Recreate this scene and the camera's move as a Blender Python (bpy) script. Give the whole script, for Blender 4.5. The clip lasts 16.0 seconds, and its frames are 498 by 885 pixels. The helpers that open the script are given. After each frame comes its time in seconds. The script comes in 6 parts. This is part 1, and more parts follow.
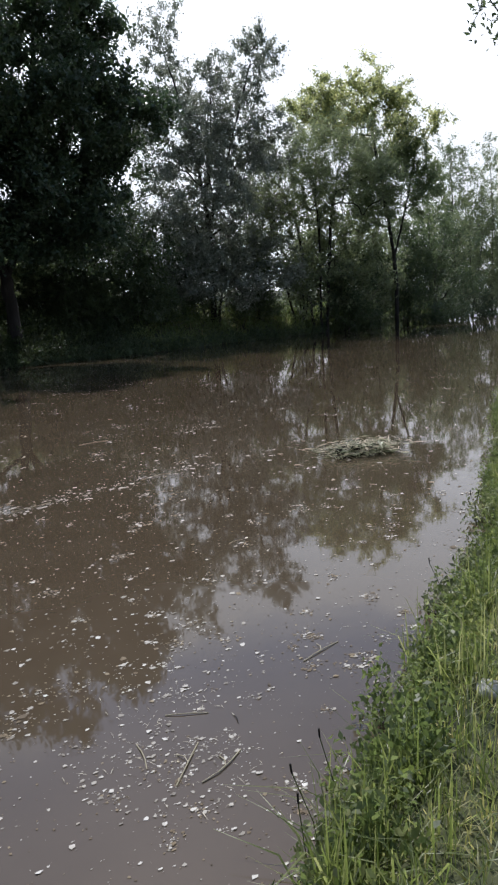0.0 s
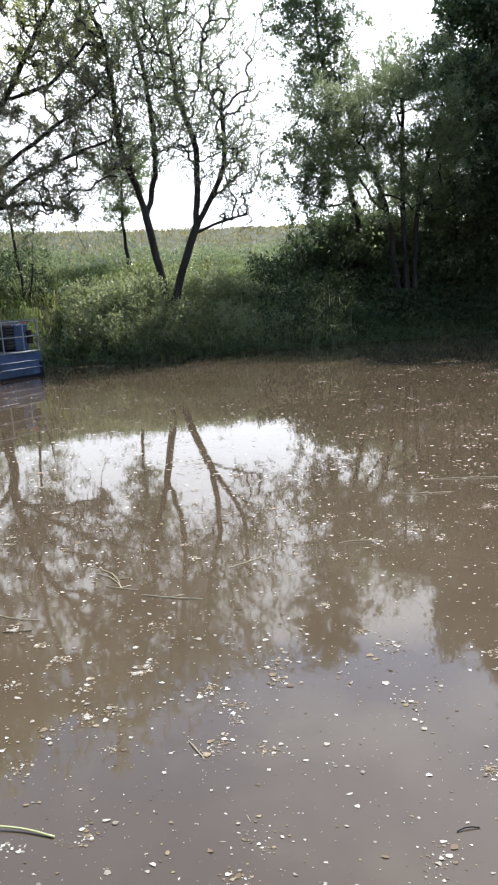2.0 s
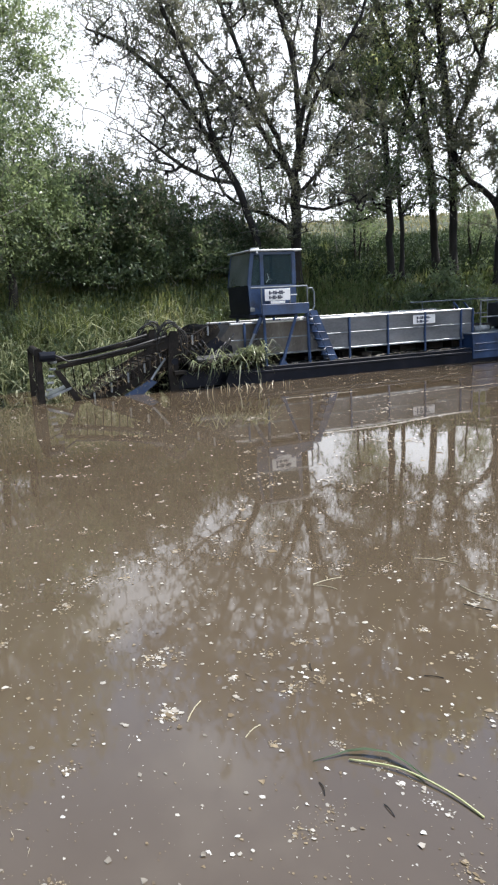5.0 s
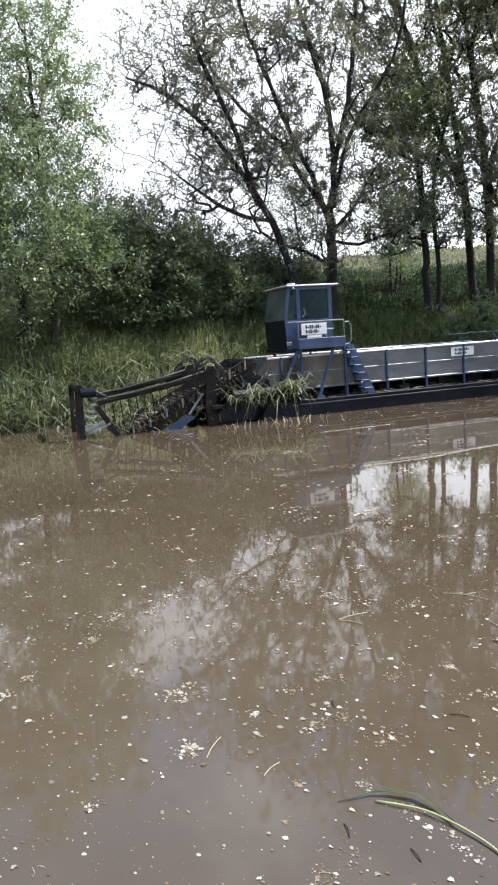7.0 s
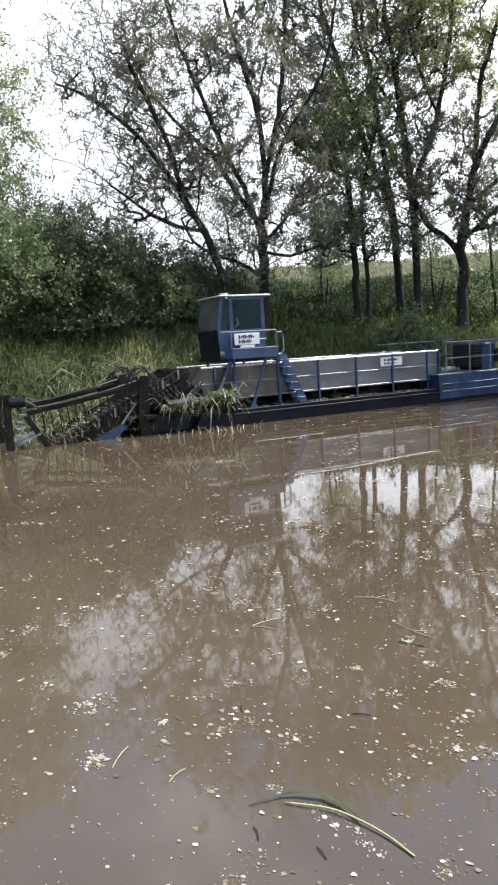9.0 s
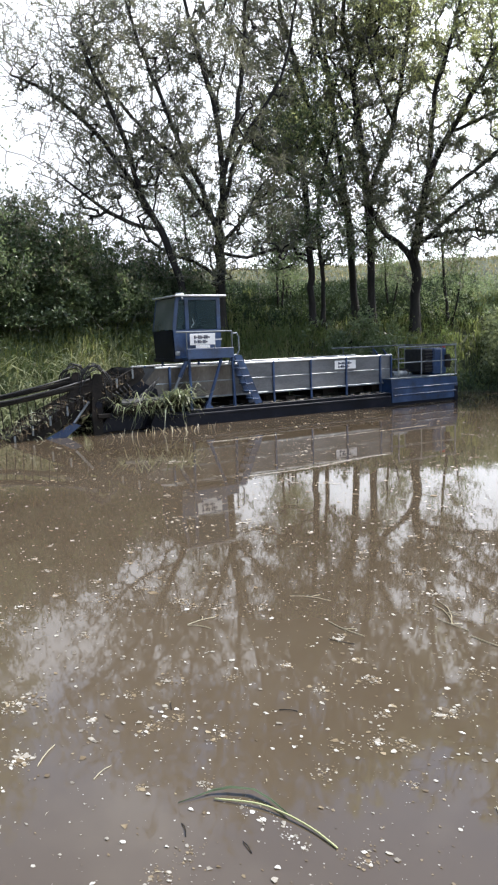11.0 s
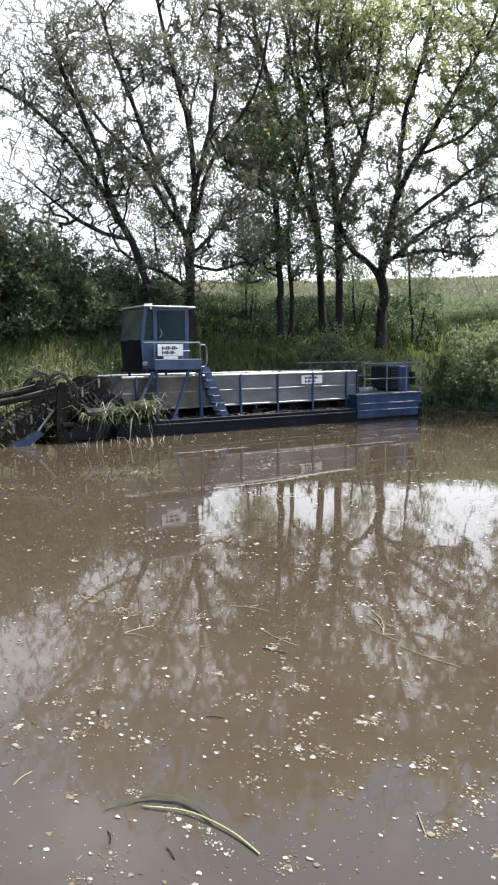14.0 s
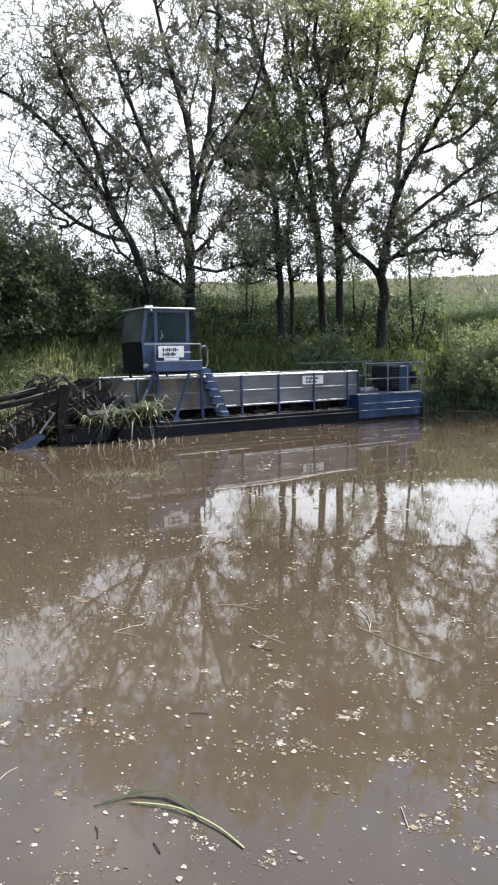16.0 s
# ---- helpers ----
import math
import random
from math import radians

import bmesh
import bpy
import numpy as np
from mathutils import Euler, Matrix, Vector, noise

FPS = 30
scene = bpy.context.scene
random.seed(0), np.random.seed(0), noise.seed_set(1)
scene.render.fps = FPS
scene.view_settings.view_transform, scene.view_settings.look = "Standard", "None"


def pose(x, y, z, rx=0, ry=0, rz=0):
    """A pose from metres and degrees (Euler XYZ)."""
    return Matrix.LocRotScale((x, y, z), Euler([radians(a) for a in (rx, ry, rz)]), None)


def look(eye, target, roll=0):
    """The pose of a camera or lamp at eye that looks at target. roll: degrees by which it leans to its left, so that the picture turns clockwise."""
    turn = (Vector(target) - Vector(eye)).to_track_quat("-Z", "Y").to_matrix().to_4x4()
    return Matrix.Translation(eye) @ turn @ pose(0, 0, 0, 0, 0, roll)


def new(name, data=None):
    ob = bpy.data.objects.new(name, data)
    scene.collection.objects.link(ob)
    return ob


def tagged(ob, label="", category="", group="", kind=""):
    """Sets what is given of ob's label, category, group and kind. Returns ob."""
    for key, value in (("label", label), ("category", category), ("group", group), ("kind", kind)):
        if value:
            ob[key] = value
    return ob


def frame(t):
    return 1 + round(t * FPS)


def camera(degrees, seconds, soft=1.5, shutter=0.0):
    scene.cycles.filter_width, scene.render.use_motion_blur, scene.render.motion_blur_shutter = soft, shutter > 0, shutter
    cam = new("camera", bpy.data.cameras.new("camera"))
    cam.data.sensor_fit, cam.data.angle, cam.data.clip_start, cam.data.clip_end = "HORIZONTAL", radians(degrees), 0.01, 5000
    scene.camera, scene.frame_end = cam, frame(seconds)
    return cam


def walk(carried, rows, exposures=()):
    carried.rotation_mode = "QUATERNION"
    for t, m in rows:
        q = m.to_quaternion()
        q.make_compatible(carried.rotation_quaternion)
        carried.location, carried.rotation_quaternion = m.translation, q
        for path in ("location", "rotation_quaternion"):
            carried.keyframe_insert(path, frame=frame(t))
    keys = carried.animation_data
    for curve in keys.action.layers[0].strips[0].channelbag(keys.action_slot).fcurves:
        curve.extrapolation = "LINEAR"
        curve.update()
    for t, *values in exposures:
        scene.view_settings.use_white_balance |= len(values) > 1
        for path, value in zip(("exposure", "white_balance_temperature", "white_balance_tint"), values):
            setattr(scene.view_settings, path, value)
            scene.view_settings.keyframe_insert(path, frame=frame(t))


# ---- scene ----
EYE = Vector((0.0, 0.0, 2.2))
cam = camera(39.11, 16.0, 2.2)
EXPOSURES = [(0.0, -0.36, 6040, 13), (0.5, 0.24, 6040, 13), (1.0, 1.07, 5840, 13), (1.5, 0.99, 5940, 13), (2.0, 0.71, 6150, 11), (3.0, 0.74, 6150, 12), (3.5, 0.92, 6150, 12), (4.0, 0.84, 6150, 12), (5.0, 0.71, 6150, 11), (16.0, 0.71, 6150, 11)]
PATH = [
    (0.0, 0.000, 0.000, -35.83, -10.96, -3.32),
    (0.5, 0.000, 0.000, -27.42, -13.29, -3.64),
    (0.9, 0.000, 0.000, -17.09, -12.74, -3.34),
    (1.0, 0.000, 0.000, -14.13, -12.34, -4.15),
    (1.1, 0.000, 0.000, -11.05, -12.20, -3.74),
    (1.5, 0.000, 0.000, -0.16, -10.82, -4.24),
    (2.0, 0.000, 0.000, 9.37, -11.71, -3.09),
    (2.5, 0.000, 0.000, 22.37, -13.56, -3.25),
    (3.0, 0.000, 0.000, 33.05, -14.04, -5.00),
    (3.5, 0.000, 0.000, 42.90, -13.37, -5.27),
    (4.0, 0.000, 0.000, 46.87, -11.14, -3.87),
    (4.5, 0.000, 0.000, 48.92, -10.87, -3.63),
    (5.0, 0.000, 0.000, 48.37, -11.51, -2.90),
    (7.3, 0.000, 0.000, 51.33, -8.18, -3.69),
    (7.5, 0.000, 0.000, 49.02, -8.31, -3.04),
    (8.0, 0.000, 0.000, 47.36, -8.29, -2.28),
    (8.5, 0.000, 0.000, 47.63, -9.01, -3.46),
    (9.0, 0.000, 0.000, 45.84, -8.14, -3.45),
    (9.5, 0.000, 0.000, 43.73, -7.16, -2.72),
    (12.0, 0.000, 0.000, 41.69, -8.74, -2.03),
    (12.5, 0.000, 0.000, 41.25, -8.20, -1.48),
    (13.0, 0.000, 0.000, 40.75, -7.99, -1.15),
    (13.5, 0.000, 0.000, 40.63, -7.69, -0.57),
    (14.0, 0.000, 0.000, 39.22, -7.29, -0.53),
    (14.5, 0.000, 0.000, 37.27, -7.95, 0.69),
    (15.0, 0.000, 0.000, 36.71, -7.38, -0.14),
    (15.5, 0.000, 0.000, 37.44, -7.48, -0.23),
    (16.0, 0.000, 0.000, 39.34, -7.21, -1.01),
]  # seconds, eye x, y, bearing, tilt, lean


def sight(x, y, az, tilt, lean):
    eye = EYE + Vector((x, y, 0))
    a, p = radians(az), radians(tilt)
    return look(eye, eye + Vector((-math.sin(a) * math.cos(p), math.cos(a) * math.cos(p), math.sin(p))), lean)


walk(cam, [(t, sight(*row)) for t, *row in PATH], exposures=EXPOSURES)

# ---- world, sun, exposure ----
SUN_AZ, SUN_EL = -27.0, 53.0


def polar(az, d, z=0.0):
    """A place by its bearing to the left of +y, its distance and its height."""
    return Vector((-math.sin(radians(az)) * d, math.cos(radians(az)) * d, z))


def light_up():
    world = bpy.data.worlds.new("sky")
    scene.world = world
    world.use_nodes = True
    nt = world.node_tree
    nt.nodes.clear()
    out = nt.nodes.new("ShaderNodeOutputWorld")
    bg = nt.nodes.new("ShaderNodeBackground")
    sky = nt.nodes.new("ShaderNodeTexSky")
    sky.sky_type = "NISHITA"
    sky.sun_disc = False
    sky.sun_elevation = radians(SUN_EL)
    sky.sun_rotation = radians(-SUN_AZ)
    sky.ozone_density, sky.dust_density = 1.3, 0.9
    gain = nt.nodes.new("ShaderNodeVectorMath")
    gain.operation = "SCALE"
    gain.inputs["Scale"].default_value = 1.35
    tc = nt.nodes.new("ShaderNodeTexCoord")
    mp = nt.nodes.new("ShaderNodeMapping")
    mp.inputs["Scale"].default_value = (1.0, 1.0, 2.2)
    no = nt.nodes.new("ShaderNodeTexNoise")
    no.inputs["Scale"].default_value = 2.3
    no.inputs["Detail"].default_value = 5.0
    no.inputs["Roughness"].default_value = 0.55
    sep = nt.nodes.new("ShaderNodeSeparateXYZ")
    low = nt.nodes.new("ShaderNodeMapRange")
    low.inputs["From Min"].default_value = 0.40
    low.inputs["From Max"].default_value = 0.49
    low.inputs["To Min"].default_value = 0.36
    low.inputs["To Max"].default_value = -0.06
    add = nt.nodes.new("ShaderNodeMath")
    add.operation = "ADD"
    ramp = nt.nodes.new("ShaderNodeMapRange")
    ramp.inputs["From Min"].default_value = 0.46
    ramp.inputs["From Max"].default_value = 0.66
    mix = nt.nodes.new("ShaderNodeMix")
    mix.data_type = "RGBA"
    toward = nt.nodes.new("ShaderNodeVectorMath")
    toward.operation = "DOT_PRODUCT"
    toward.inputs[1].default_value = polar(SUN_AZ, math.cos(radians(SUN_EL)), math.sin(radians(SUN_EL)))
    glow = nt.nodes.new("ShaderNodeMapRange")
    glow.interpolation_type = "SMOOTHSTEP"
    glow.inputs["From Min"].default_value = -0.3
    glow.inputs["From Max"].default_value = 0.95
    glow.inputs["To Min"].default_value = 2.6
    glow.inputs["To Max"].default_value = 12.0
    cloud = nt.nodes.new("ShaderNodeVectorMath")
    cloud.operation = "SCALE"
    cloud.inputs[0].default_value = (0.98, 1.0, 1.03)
    L = nt.links.new
    L(tc.outputs["Generated"], mp.inputs["Vector"])
    L(mp.outputs["Vector"], no.inputs["Vector"])
    L(tc.outputs["Generated"], sep.inputs["Vector"])
    L(sep.outputs["Z"], low.inputs["Value"])
    L(no.outputs["Fac"], add.inputs[0])
    L(low.outputs["Result"], add.inputs[1])
    L(add.outputs["Value"], ramp.inputs["Value"])
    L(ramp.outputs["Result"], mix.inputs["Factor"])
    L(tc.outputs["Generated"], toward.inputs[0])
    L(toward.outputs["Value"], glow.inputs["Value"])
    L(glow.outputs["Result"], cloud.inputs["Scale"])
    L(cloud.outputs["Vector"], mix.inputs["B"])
    L(sky.outputs["Color"], gain.inputs[0])
    L(gain.outputs["Vector"], mix.inputs["A"])
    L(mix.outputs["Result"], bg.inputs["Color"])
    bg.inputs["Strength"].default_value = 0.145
    L(bg.outputs["Background"], out.inputs["Surface"])
    lamp = bpy.data.lights.new("sun", "SUN")
    lamp.energy, lamp.angle, lamp.color = 5.0, radians(0.6), (1.0, 0.95, 0.87)
    s = new("sun", lamp)
    to_sun = polar(SUN_AZ, math.cos(radians(SUN_EL)), math.sin(radians(SUN_EL)))
    s.matrix_world = look(to_sun * 60, (0, 0, 0))


light_up()

# ---- materials ----
def material(name, colors, scale=4.0, rough=0.8, metal=0.0, bump=0.2, detail=6.0, fine=40.0, spec=0.5, stretch=(1, 1, 1), per=""):
    """A mottled surface: colours spread by a coarse noise, a fine grain over it, and relief."""
    m = bpy.data.materials.new(name)
    m.use_nodes = True
    nt = m.node_tree
    N, L = nt.nodes.new, nt.links.new
    b = nt.nodes["Principled BSDF"]
    b.inputs["Roughness"].default_value = rough
    b.inputs["Metallic"].default_value = metal
    b.inputs["Specular IOR Level"].default_value = spec
    tc, mp = N("ShaderNodeTexCoord"), N("ShaderNodeMapping")
    mp.inputs["Scale"].default_value = stretch
    L(tc.outputs["Object"], mp.inputs["Vector"])
    n1, n2 = N("ShaderNodeTexNoise"), N("ShaderNodeTexNoise")
    n1.inputs["Scale"].default_value, n1.inputs["Detail"].default_value = scale, detail
    n2.inputs["Scale"].default_value, n2.inputs["Detail"].default_value = fine, 4.0
    L(mp.outputs["Vector"], n1.inputs["Vector"])
    L(mp.outputs["Vector"], n2.inputs["Vector"])
    mixf = N("ShaderNodeMath")
    mixf.operation = "MULTIPLY_ADD"
    mixf.inputs[1].default_value = 0.35
    L(n2.outputs["Fac"], mixf.inputs[0])
    L(n1.outputs["Fac"], mixf.inputs[2])
    src = mixf.outputs[0]
    lo, hi = 0.45, 0.95
    if per:
        rnd = N("ShaderNodeNewGeometry" if per == "island" else "ShaderNodeObjectInfo")
        sock = rnd.outputs["Random Per Island" if per == "island" else "Random"]
        a = N("ShaderNodeMath")
        a.operation = "MULTIPLY_ADD"
        a.inputs[1].default_value = 0.55
        L(sock, a.inputs[0])
        L(src, a.inputs[2])
        src = a.outputs[0]
        lo, hi = 0.5, 1.4
    ramp = N("ShaderNodeValToRGB")
    e = ramp.color_ramp.elements
    while len(e) < len(colors):
        e.new(0.5)
    for i, c in enumerate(colors):
        e[i].position = i / max(1, len(colors) - 1)
        e[i].color = (*c, 1)
    mr = N("ShaderNodeMapRange")
    mr.inputs["From Min"].default_value, mr.inputs["From Max"].default_value = lo, hi
    L(src, mr.inputs["Value"])
    L(mr.outputs["Result"], ramp.inputs["Fac"])
    L(ramp.outputs["Color"], b.inputs["Base Color"])
    if bump:
        bp = N("ShaderNodeBump")
        bp.inputs["Strength"].default_value = bump
        bp.inputs["Distance"].default_value = 0.02
        L(mixf.outputs[0], bp.inputs["Height"])
        L(bp.outputs["Normal"], b.inputs["Normal"])
    return m


def leaf_material(name, colors, shine=0.45, through_it=0.5):
    """Thin leaves: each its own shade, glossy above, letting light through."""
    m = material(name, colors, scale=0.35, rough=shine, bump=0.0, fine=3.0, per="island")
    nt = m.node_tree
    b, out = nt.nodes["Principled BSDF"], nt.nodes["Material Output"]
    ramp = next(n for n in nt.nodes if n.type == "VALTORGB")
    tr, mx, hs = nt.nodes.new("ShaderNodeBsdfTranslucent"), nt.nodes.new("ShaderNodeMixShader"), nt.nodes.new("ShaderNodeHueSaturation")
    hs.inputs["Saturation"].default_value, hs.inputs["Value"].default_value, hs.inputs["Hue"].default_value = 1.05, 2.5, 0.49
    nt.links.new(ramp.outputs["Color"], hs.inputs["Color"])
    nt.links.new(hs.outputs["Color"], tr.inputs["Color"])
    mx.inputs[0].default_value = through_it
    nt.links.new(b.outputs[0], mx.inputs[1])
    nt.links.new(tr.outputs[0], mx.inputs[2])
    nt.links.new(mx.outputs[0], out.inputs["Surface"])
    return m


def water_material():
    m = material("muddy_water", [(0.065, 0.048, 0.030), (0.078, 0.059, 0.038), (0.089, 0.069, 0.046)], scale=0.25, rough=0.03, bump=0.0, fine=2.0)
    nt = m.node_tree
    b = nt.nodes["Principled BSDF"]
    b.inputs["IOR"].default_value = 1.333
    b.inputs["Specular IOR Level"].default_value = 1.0
    n = nt.nodes.new("ShaderNodeTexNoise")
    n.inputs["Scale"].default_value, n.inputs["Detail"].default_value = 2.2, 3.0
    bp = nt.nodes.new("ShaderNodeBump")
    bp.inputs["Strength"].default_value, bp.inputs["Distance"].default_value = 0.05, 0.02
    tc = next(x for x in nt.nodes if x.type == "TEX_COORD")
    nt.links.new(tc.outputs["Object"], n.inputs["Vector"])
    nt.links.new(n.outputs["Fac"], bp.inputs["Height"])
    nt.links.new(bp.outputs["Normal"], b.inputs["Normal"])
    return m


M = {}
M["water"] = water_material()
M["soil"] = material("bank_soil_and_turf", [(0.025, 0.026, 0.012), (0.04, 0.05, 0.02), (0.06, 0.066, 0.026), (0.10, 0.10, 0.045)], scale=0.6, rough=0.95, bump=0.6, fine=14)
M["grass"] = leaf_material("grass_blades", [(0.044, 0.06, 0.019), (0.08, 0.102, 0.034), (0.132, 0.152, 0.056), (0.25, 0.235, 0.12)])
# darker copy of the bank grass, with the trees' shade in its colour
M["shadegrass"] = leaf_material("shade_darkened_grass", [(0.016, 0.027, 0.010), (0.028, 0.044, 0.015), (0.048, 0.068, 0.023), (0.085, 0.095, 0.04)], shine=0.8, through_it=0.18)
# dark leaves whose colour stands for shade on the slopes
M["shadeleaf"] = leaf_material("shade_dark_leaves", [(0.014, 0.028, 0.011), (0.026, 0.045, 0.018), (0.05, 0.072, 0.03)], shine=0.85, through_it=0.15)
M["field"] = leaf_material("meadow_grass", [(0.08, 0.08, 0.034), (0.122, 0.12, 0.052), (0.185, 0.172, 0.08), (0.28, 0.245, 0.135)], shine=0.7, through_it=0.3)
M["reed"] = leaf_material("reed_leaves", [(0.06, 0.085, 0.035), (0.13, 0.165, 0.075), (0.25, 0.28, 0.15), (0.45, 0.45, 0.33)])
M["nettle"] = leaf_material("broad_herb_leaves", [(0.05, 0.078, 0.024), (0.09, 0.125, 0.042), (0.15, 0.185, 0.075)])
M["lush"] = leaf_material("fresh_bank_grass", [(0.048, 0.072, 0.018), (0.09, 0.122, 0.034), (0.155, 0.188, 0.062), (0.30, 0.30, 0.15)], shine=0.35)
M["mown"] = leaf_material("mown_path_grass", [(0.12, 0.135, 0.04), (0.21, 0.215, 0.075), (0.33, 0.31, 0.14), (0.46, 0.41, 0.23)])
M["bark"] = material("grey_brown_bark", [(0.012, 0.011, 0.010), (0.028, 0.025, 0.022), (0.06, 0.055, 0.047)], scale=3.0, rough=0.95, bump=0.9, fine=22, stretch=(1, 1, 0.25))
M["twig"] = material("grey_twig_bark", [(0.075, 0.07, 0.06), (0.15, 0.14, 0.12), (0.27, 0.255, 0.225)], scale=1.2, rough=0.75, bump=0.0, fine=9.0)
# pale herb green, lightened further so the colour carries sunlight
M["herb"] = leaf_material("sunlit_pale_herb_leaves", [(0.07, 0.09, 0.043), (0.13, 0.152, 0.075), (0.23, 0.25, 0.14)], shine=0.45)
M["greyash"] = leaf_material("dull_grey_ash_leaves", [(0.078, 0.082, 0.05), (0.125, 0.128, 0.08), (0.195, 0.192, 0.125)], shine=0.5, through_it=0.4)
M["ash"] = leaf_material("ash_leaves", [(0.062, 0.088, 0.042), (0.105, 0.137, 0.066), (0.165, 0.195, 0.10)], shine=0.35)
# leaf green with the sun's glow through the upper crown in its colour
M["lime"] = leaf_material("sunlit_yellow_green_leaves", [(0.15, 0.175, 0.075), (0.25, 0.27, 0.12), (0.38, 0.385, 0.19)], through_it=0.65)
M["willow"] = leaf_material("grey_green_willow_leaves", [(0.078, 0.102, 0.054), (0.128, 0.158, 0.082), (0.20, 0.225, 0.13)], shine=0.35)
M["silver"] = leaf_material("silver_poplar_leaves", [(0.07, 0.09, 0.06), (0.16, 0.18, 0.135), (0.32, 0.34, 0.29)], shine=0.35, through_it=0.35)
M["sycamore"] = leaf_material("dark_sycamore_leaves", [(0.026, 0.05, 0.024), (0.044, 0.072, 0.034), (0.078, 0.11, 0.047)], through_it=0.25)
M["dark"] = leaf_material("deep_green_shrub_leaves", [(0.036, 0.058, 0.026), (0.064, 0.094, 0.042), (0.11, 0.14, 0.065)], shine=0.55, through_it=0.28)

# ---- ground and water ----
FAR = [(-400, -170), (-60, -36), (-34, -16), (-24, -4), (-19.6, 5.0), (-18.2, 9.6), (-17.4, 13.6), (-15.8, 18.6), (-14.2, 23.4), (-11.6, 25.0), (-8.2, 26.3), (-3.2, 29.1), (1.5, 31.8), (5.0, 33.2),
       (10, 33.0), (15.7, 33.2), (26.9, 36.8), (35, 38.4), (52, 46), (82, 61), (143, 96), (500, 300)]
NEAR = [(-400, -230), (-60, -36), (-15, -8.4), (-4, -1.2), (-1.2, 0.55), (0.2, 1.15), (1.2, 1.62), (2.0, 2.02), (2.7, 2.4), (3.5, 2.75), (4.4, 3.15), (5.8, 3.95), (12, 8.0), (25, 16.5), (50, 33), (110, 72), (500, 280)]


def chain_distance(px, py, pts):
    best = np.full(px.shape, 1e9)
    for (ax, ay), (bx, by) in zip(pts, pts[1:]):
        dx, dy = bx - ax, by - ay
        t = np.clip(((px - ax) * dx + (py - ay) * dy) / (dx * dx + dy * dy), 0, 1)
        best = np.minimum(best, np.hypot(px - ax - t * dx, py - ay - t * dy))
    return best


def above_chain(px, py, pts):
    xs, ys = zip(*pts)
    return py > np.interp(px, xs, ys)


def wobble(x, y, s):
    return np.sin(x * s + 1.3 * np.sin(y * s * 0.7)) * np.cos(y * s * 0.83 + 0.9 * np.sin(x * s * 0.6))


def ground_height(x, y):
    x, y = np.asarray(x, float), np.asarray(y, float)
    df, dn = chain_distance(x, y, FAR), chain_distance(x, y, NEAR)
    far_side = above_chain(x, y, FAR)
    near_side = ~above_chain(x, y, NEAR)
    low = np.clip((x - 6) / 30, 0, 1)
    hill = np.interp(df, [0, 0.25, 1.0, 2.5, 5, 8, 14, 30, 45, 70, 140, 400], [-0.15, 0.25, 0.75, 1.75, 2.9, 3.7, 4.9, 7.2, 9.2, 11.2, 8.6, 3.0])
    flat = np.interp(df, [0, 0.25, 1.0, 2.5, 5, 8, 14, 30, 60, 400], [-0.15, 0.25, 0.6, 1.2, 1.9, 2.3, 2.8, 4.4, 5.8, 3.0])
    zf = hill * (1 - low) + flat * low
    zf = zf + np.clip(df - 0.6, 0, 1.5) * (0.10 * wobble(x, y, 1.1) + 0.05 * wobble(x, y, 2.9))
    zn = np.interp(dn, [0, 0.12, 0.4, 0.9, 1.6, 400], [-0.12, 0.16, 0.42, 0.6, 0.66, 0.8]) + np.clip(dn, 0, 1) * 0.03 * wobble(x, y, 4.0)
    bed = -np.clip(np.minimum(df, dn) * 0.6, 0.12, 1.2)
    return np.where(far_side, zf, np.where(near_side, zn, bed))


def mesh_object(name, verts, faces, mat, smooth=False, parent=None):
    me = bpy.data.meshes.new(name)
    me.from_pydata([tuple(v) for v in verts], [], [tuple(f) for f in faces])
    me.materials.append(mat)
    if smooth:
        me.shade_smooth()
    ob = new(name, me)
    if parent is not None:
        ob.parent = parent
    return ob


def soup(name, verts, faces, mat, parent=None, smooth=False):
    """A mesh straight from arrays: faces of one length."""
    verts, faces = np.ascontiguousarray(verts, np.float32), np.ascontiguousarray(faces, np.int32)
    n, k = faces.shape
    me = bpy.data.meshes.new(name)
    me.vertices.add(len(verts))
    me.vertices.foreach_set("co", verts.ravel())
    me.loops.add(n * k)
    me.loops.foreach_set("vertex_index", faces.ravel())
    me.polygons.add(n)
    me.polygons.foreach_set("loop_start", np.arange(0, n * k, k, dtype=np.int32))
    me.polygons.foreach_set("loop_total", np.full(n, k, np.int32))
    me.update(calc_edges=True)
    me.materials.append(mat)
    if smooth:
        me.shade_smooth()
    ob = new(name, me)
    if parent is not None:
        ob.parent = parent
    return ob


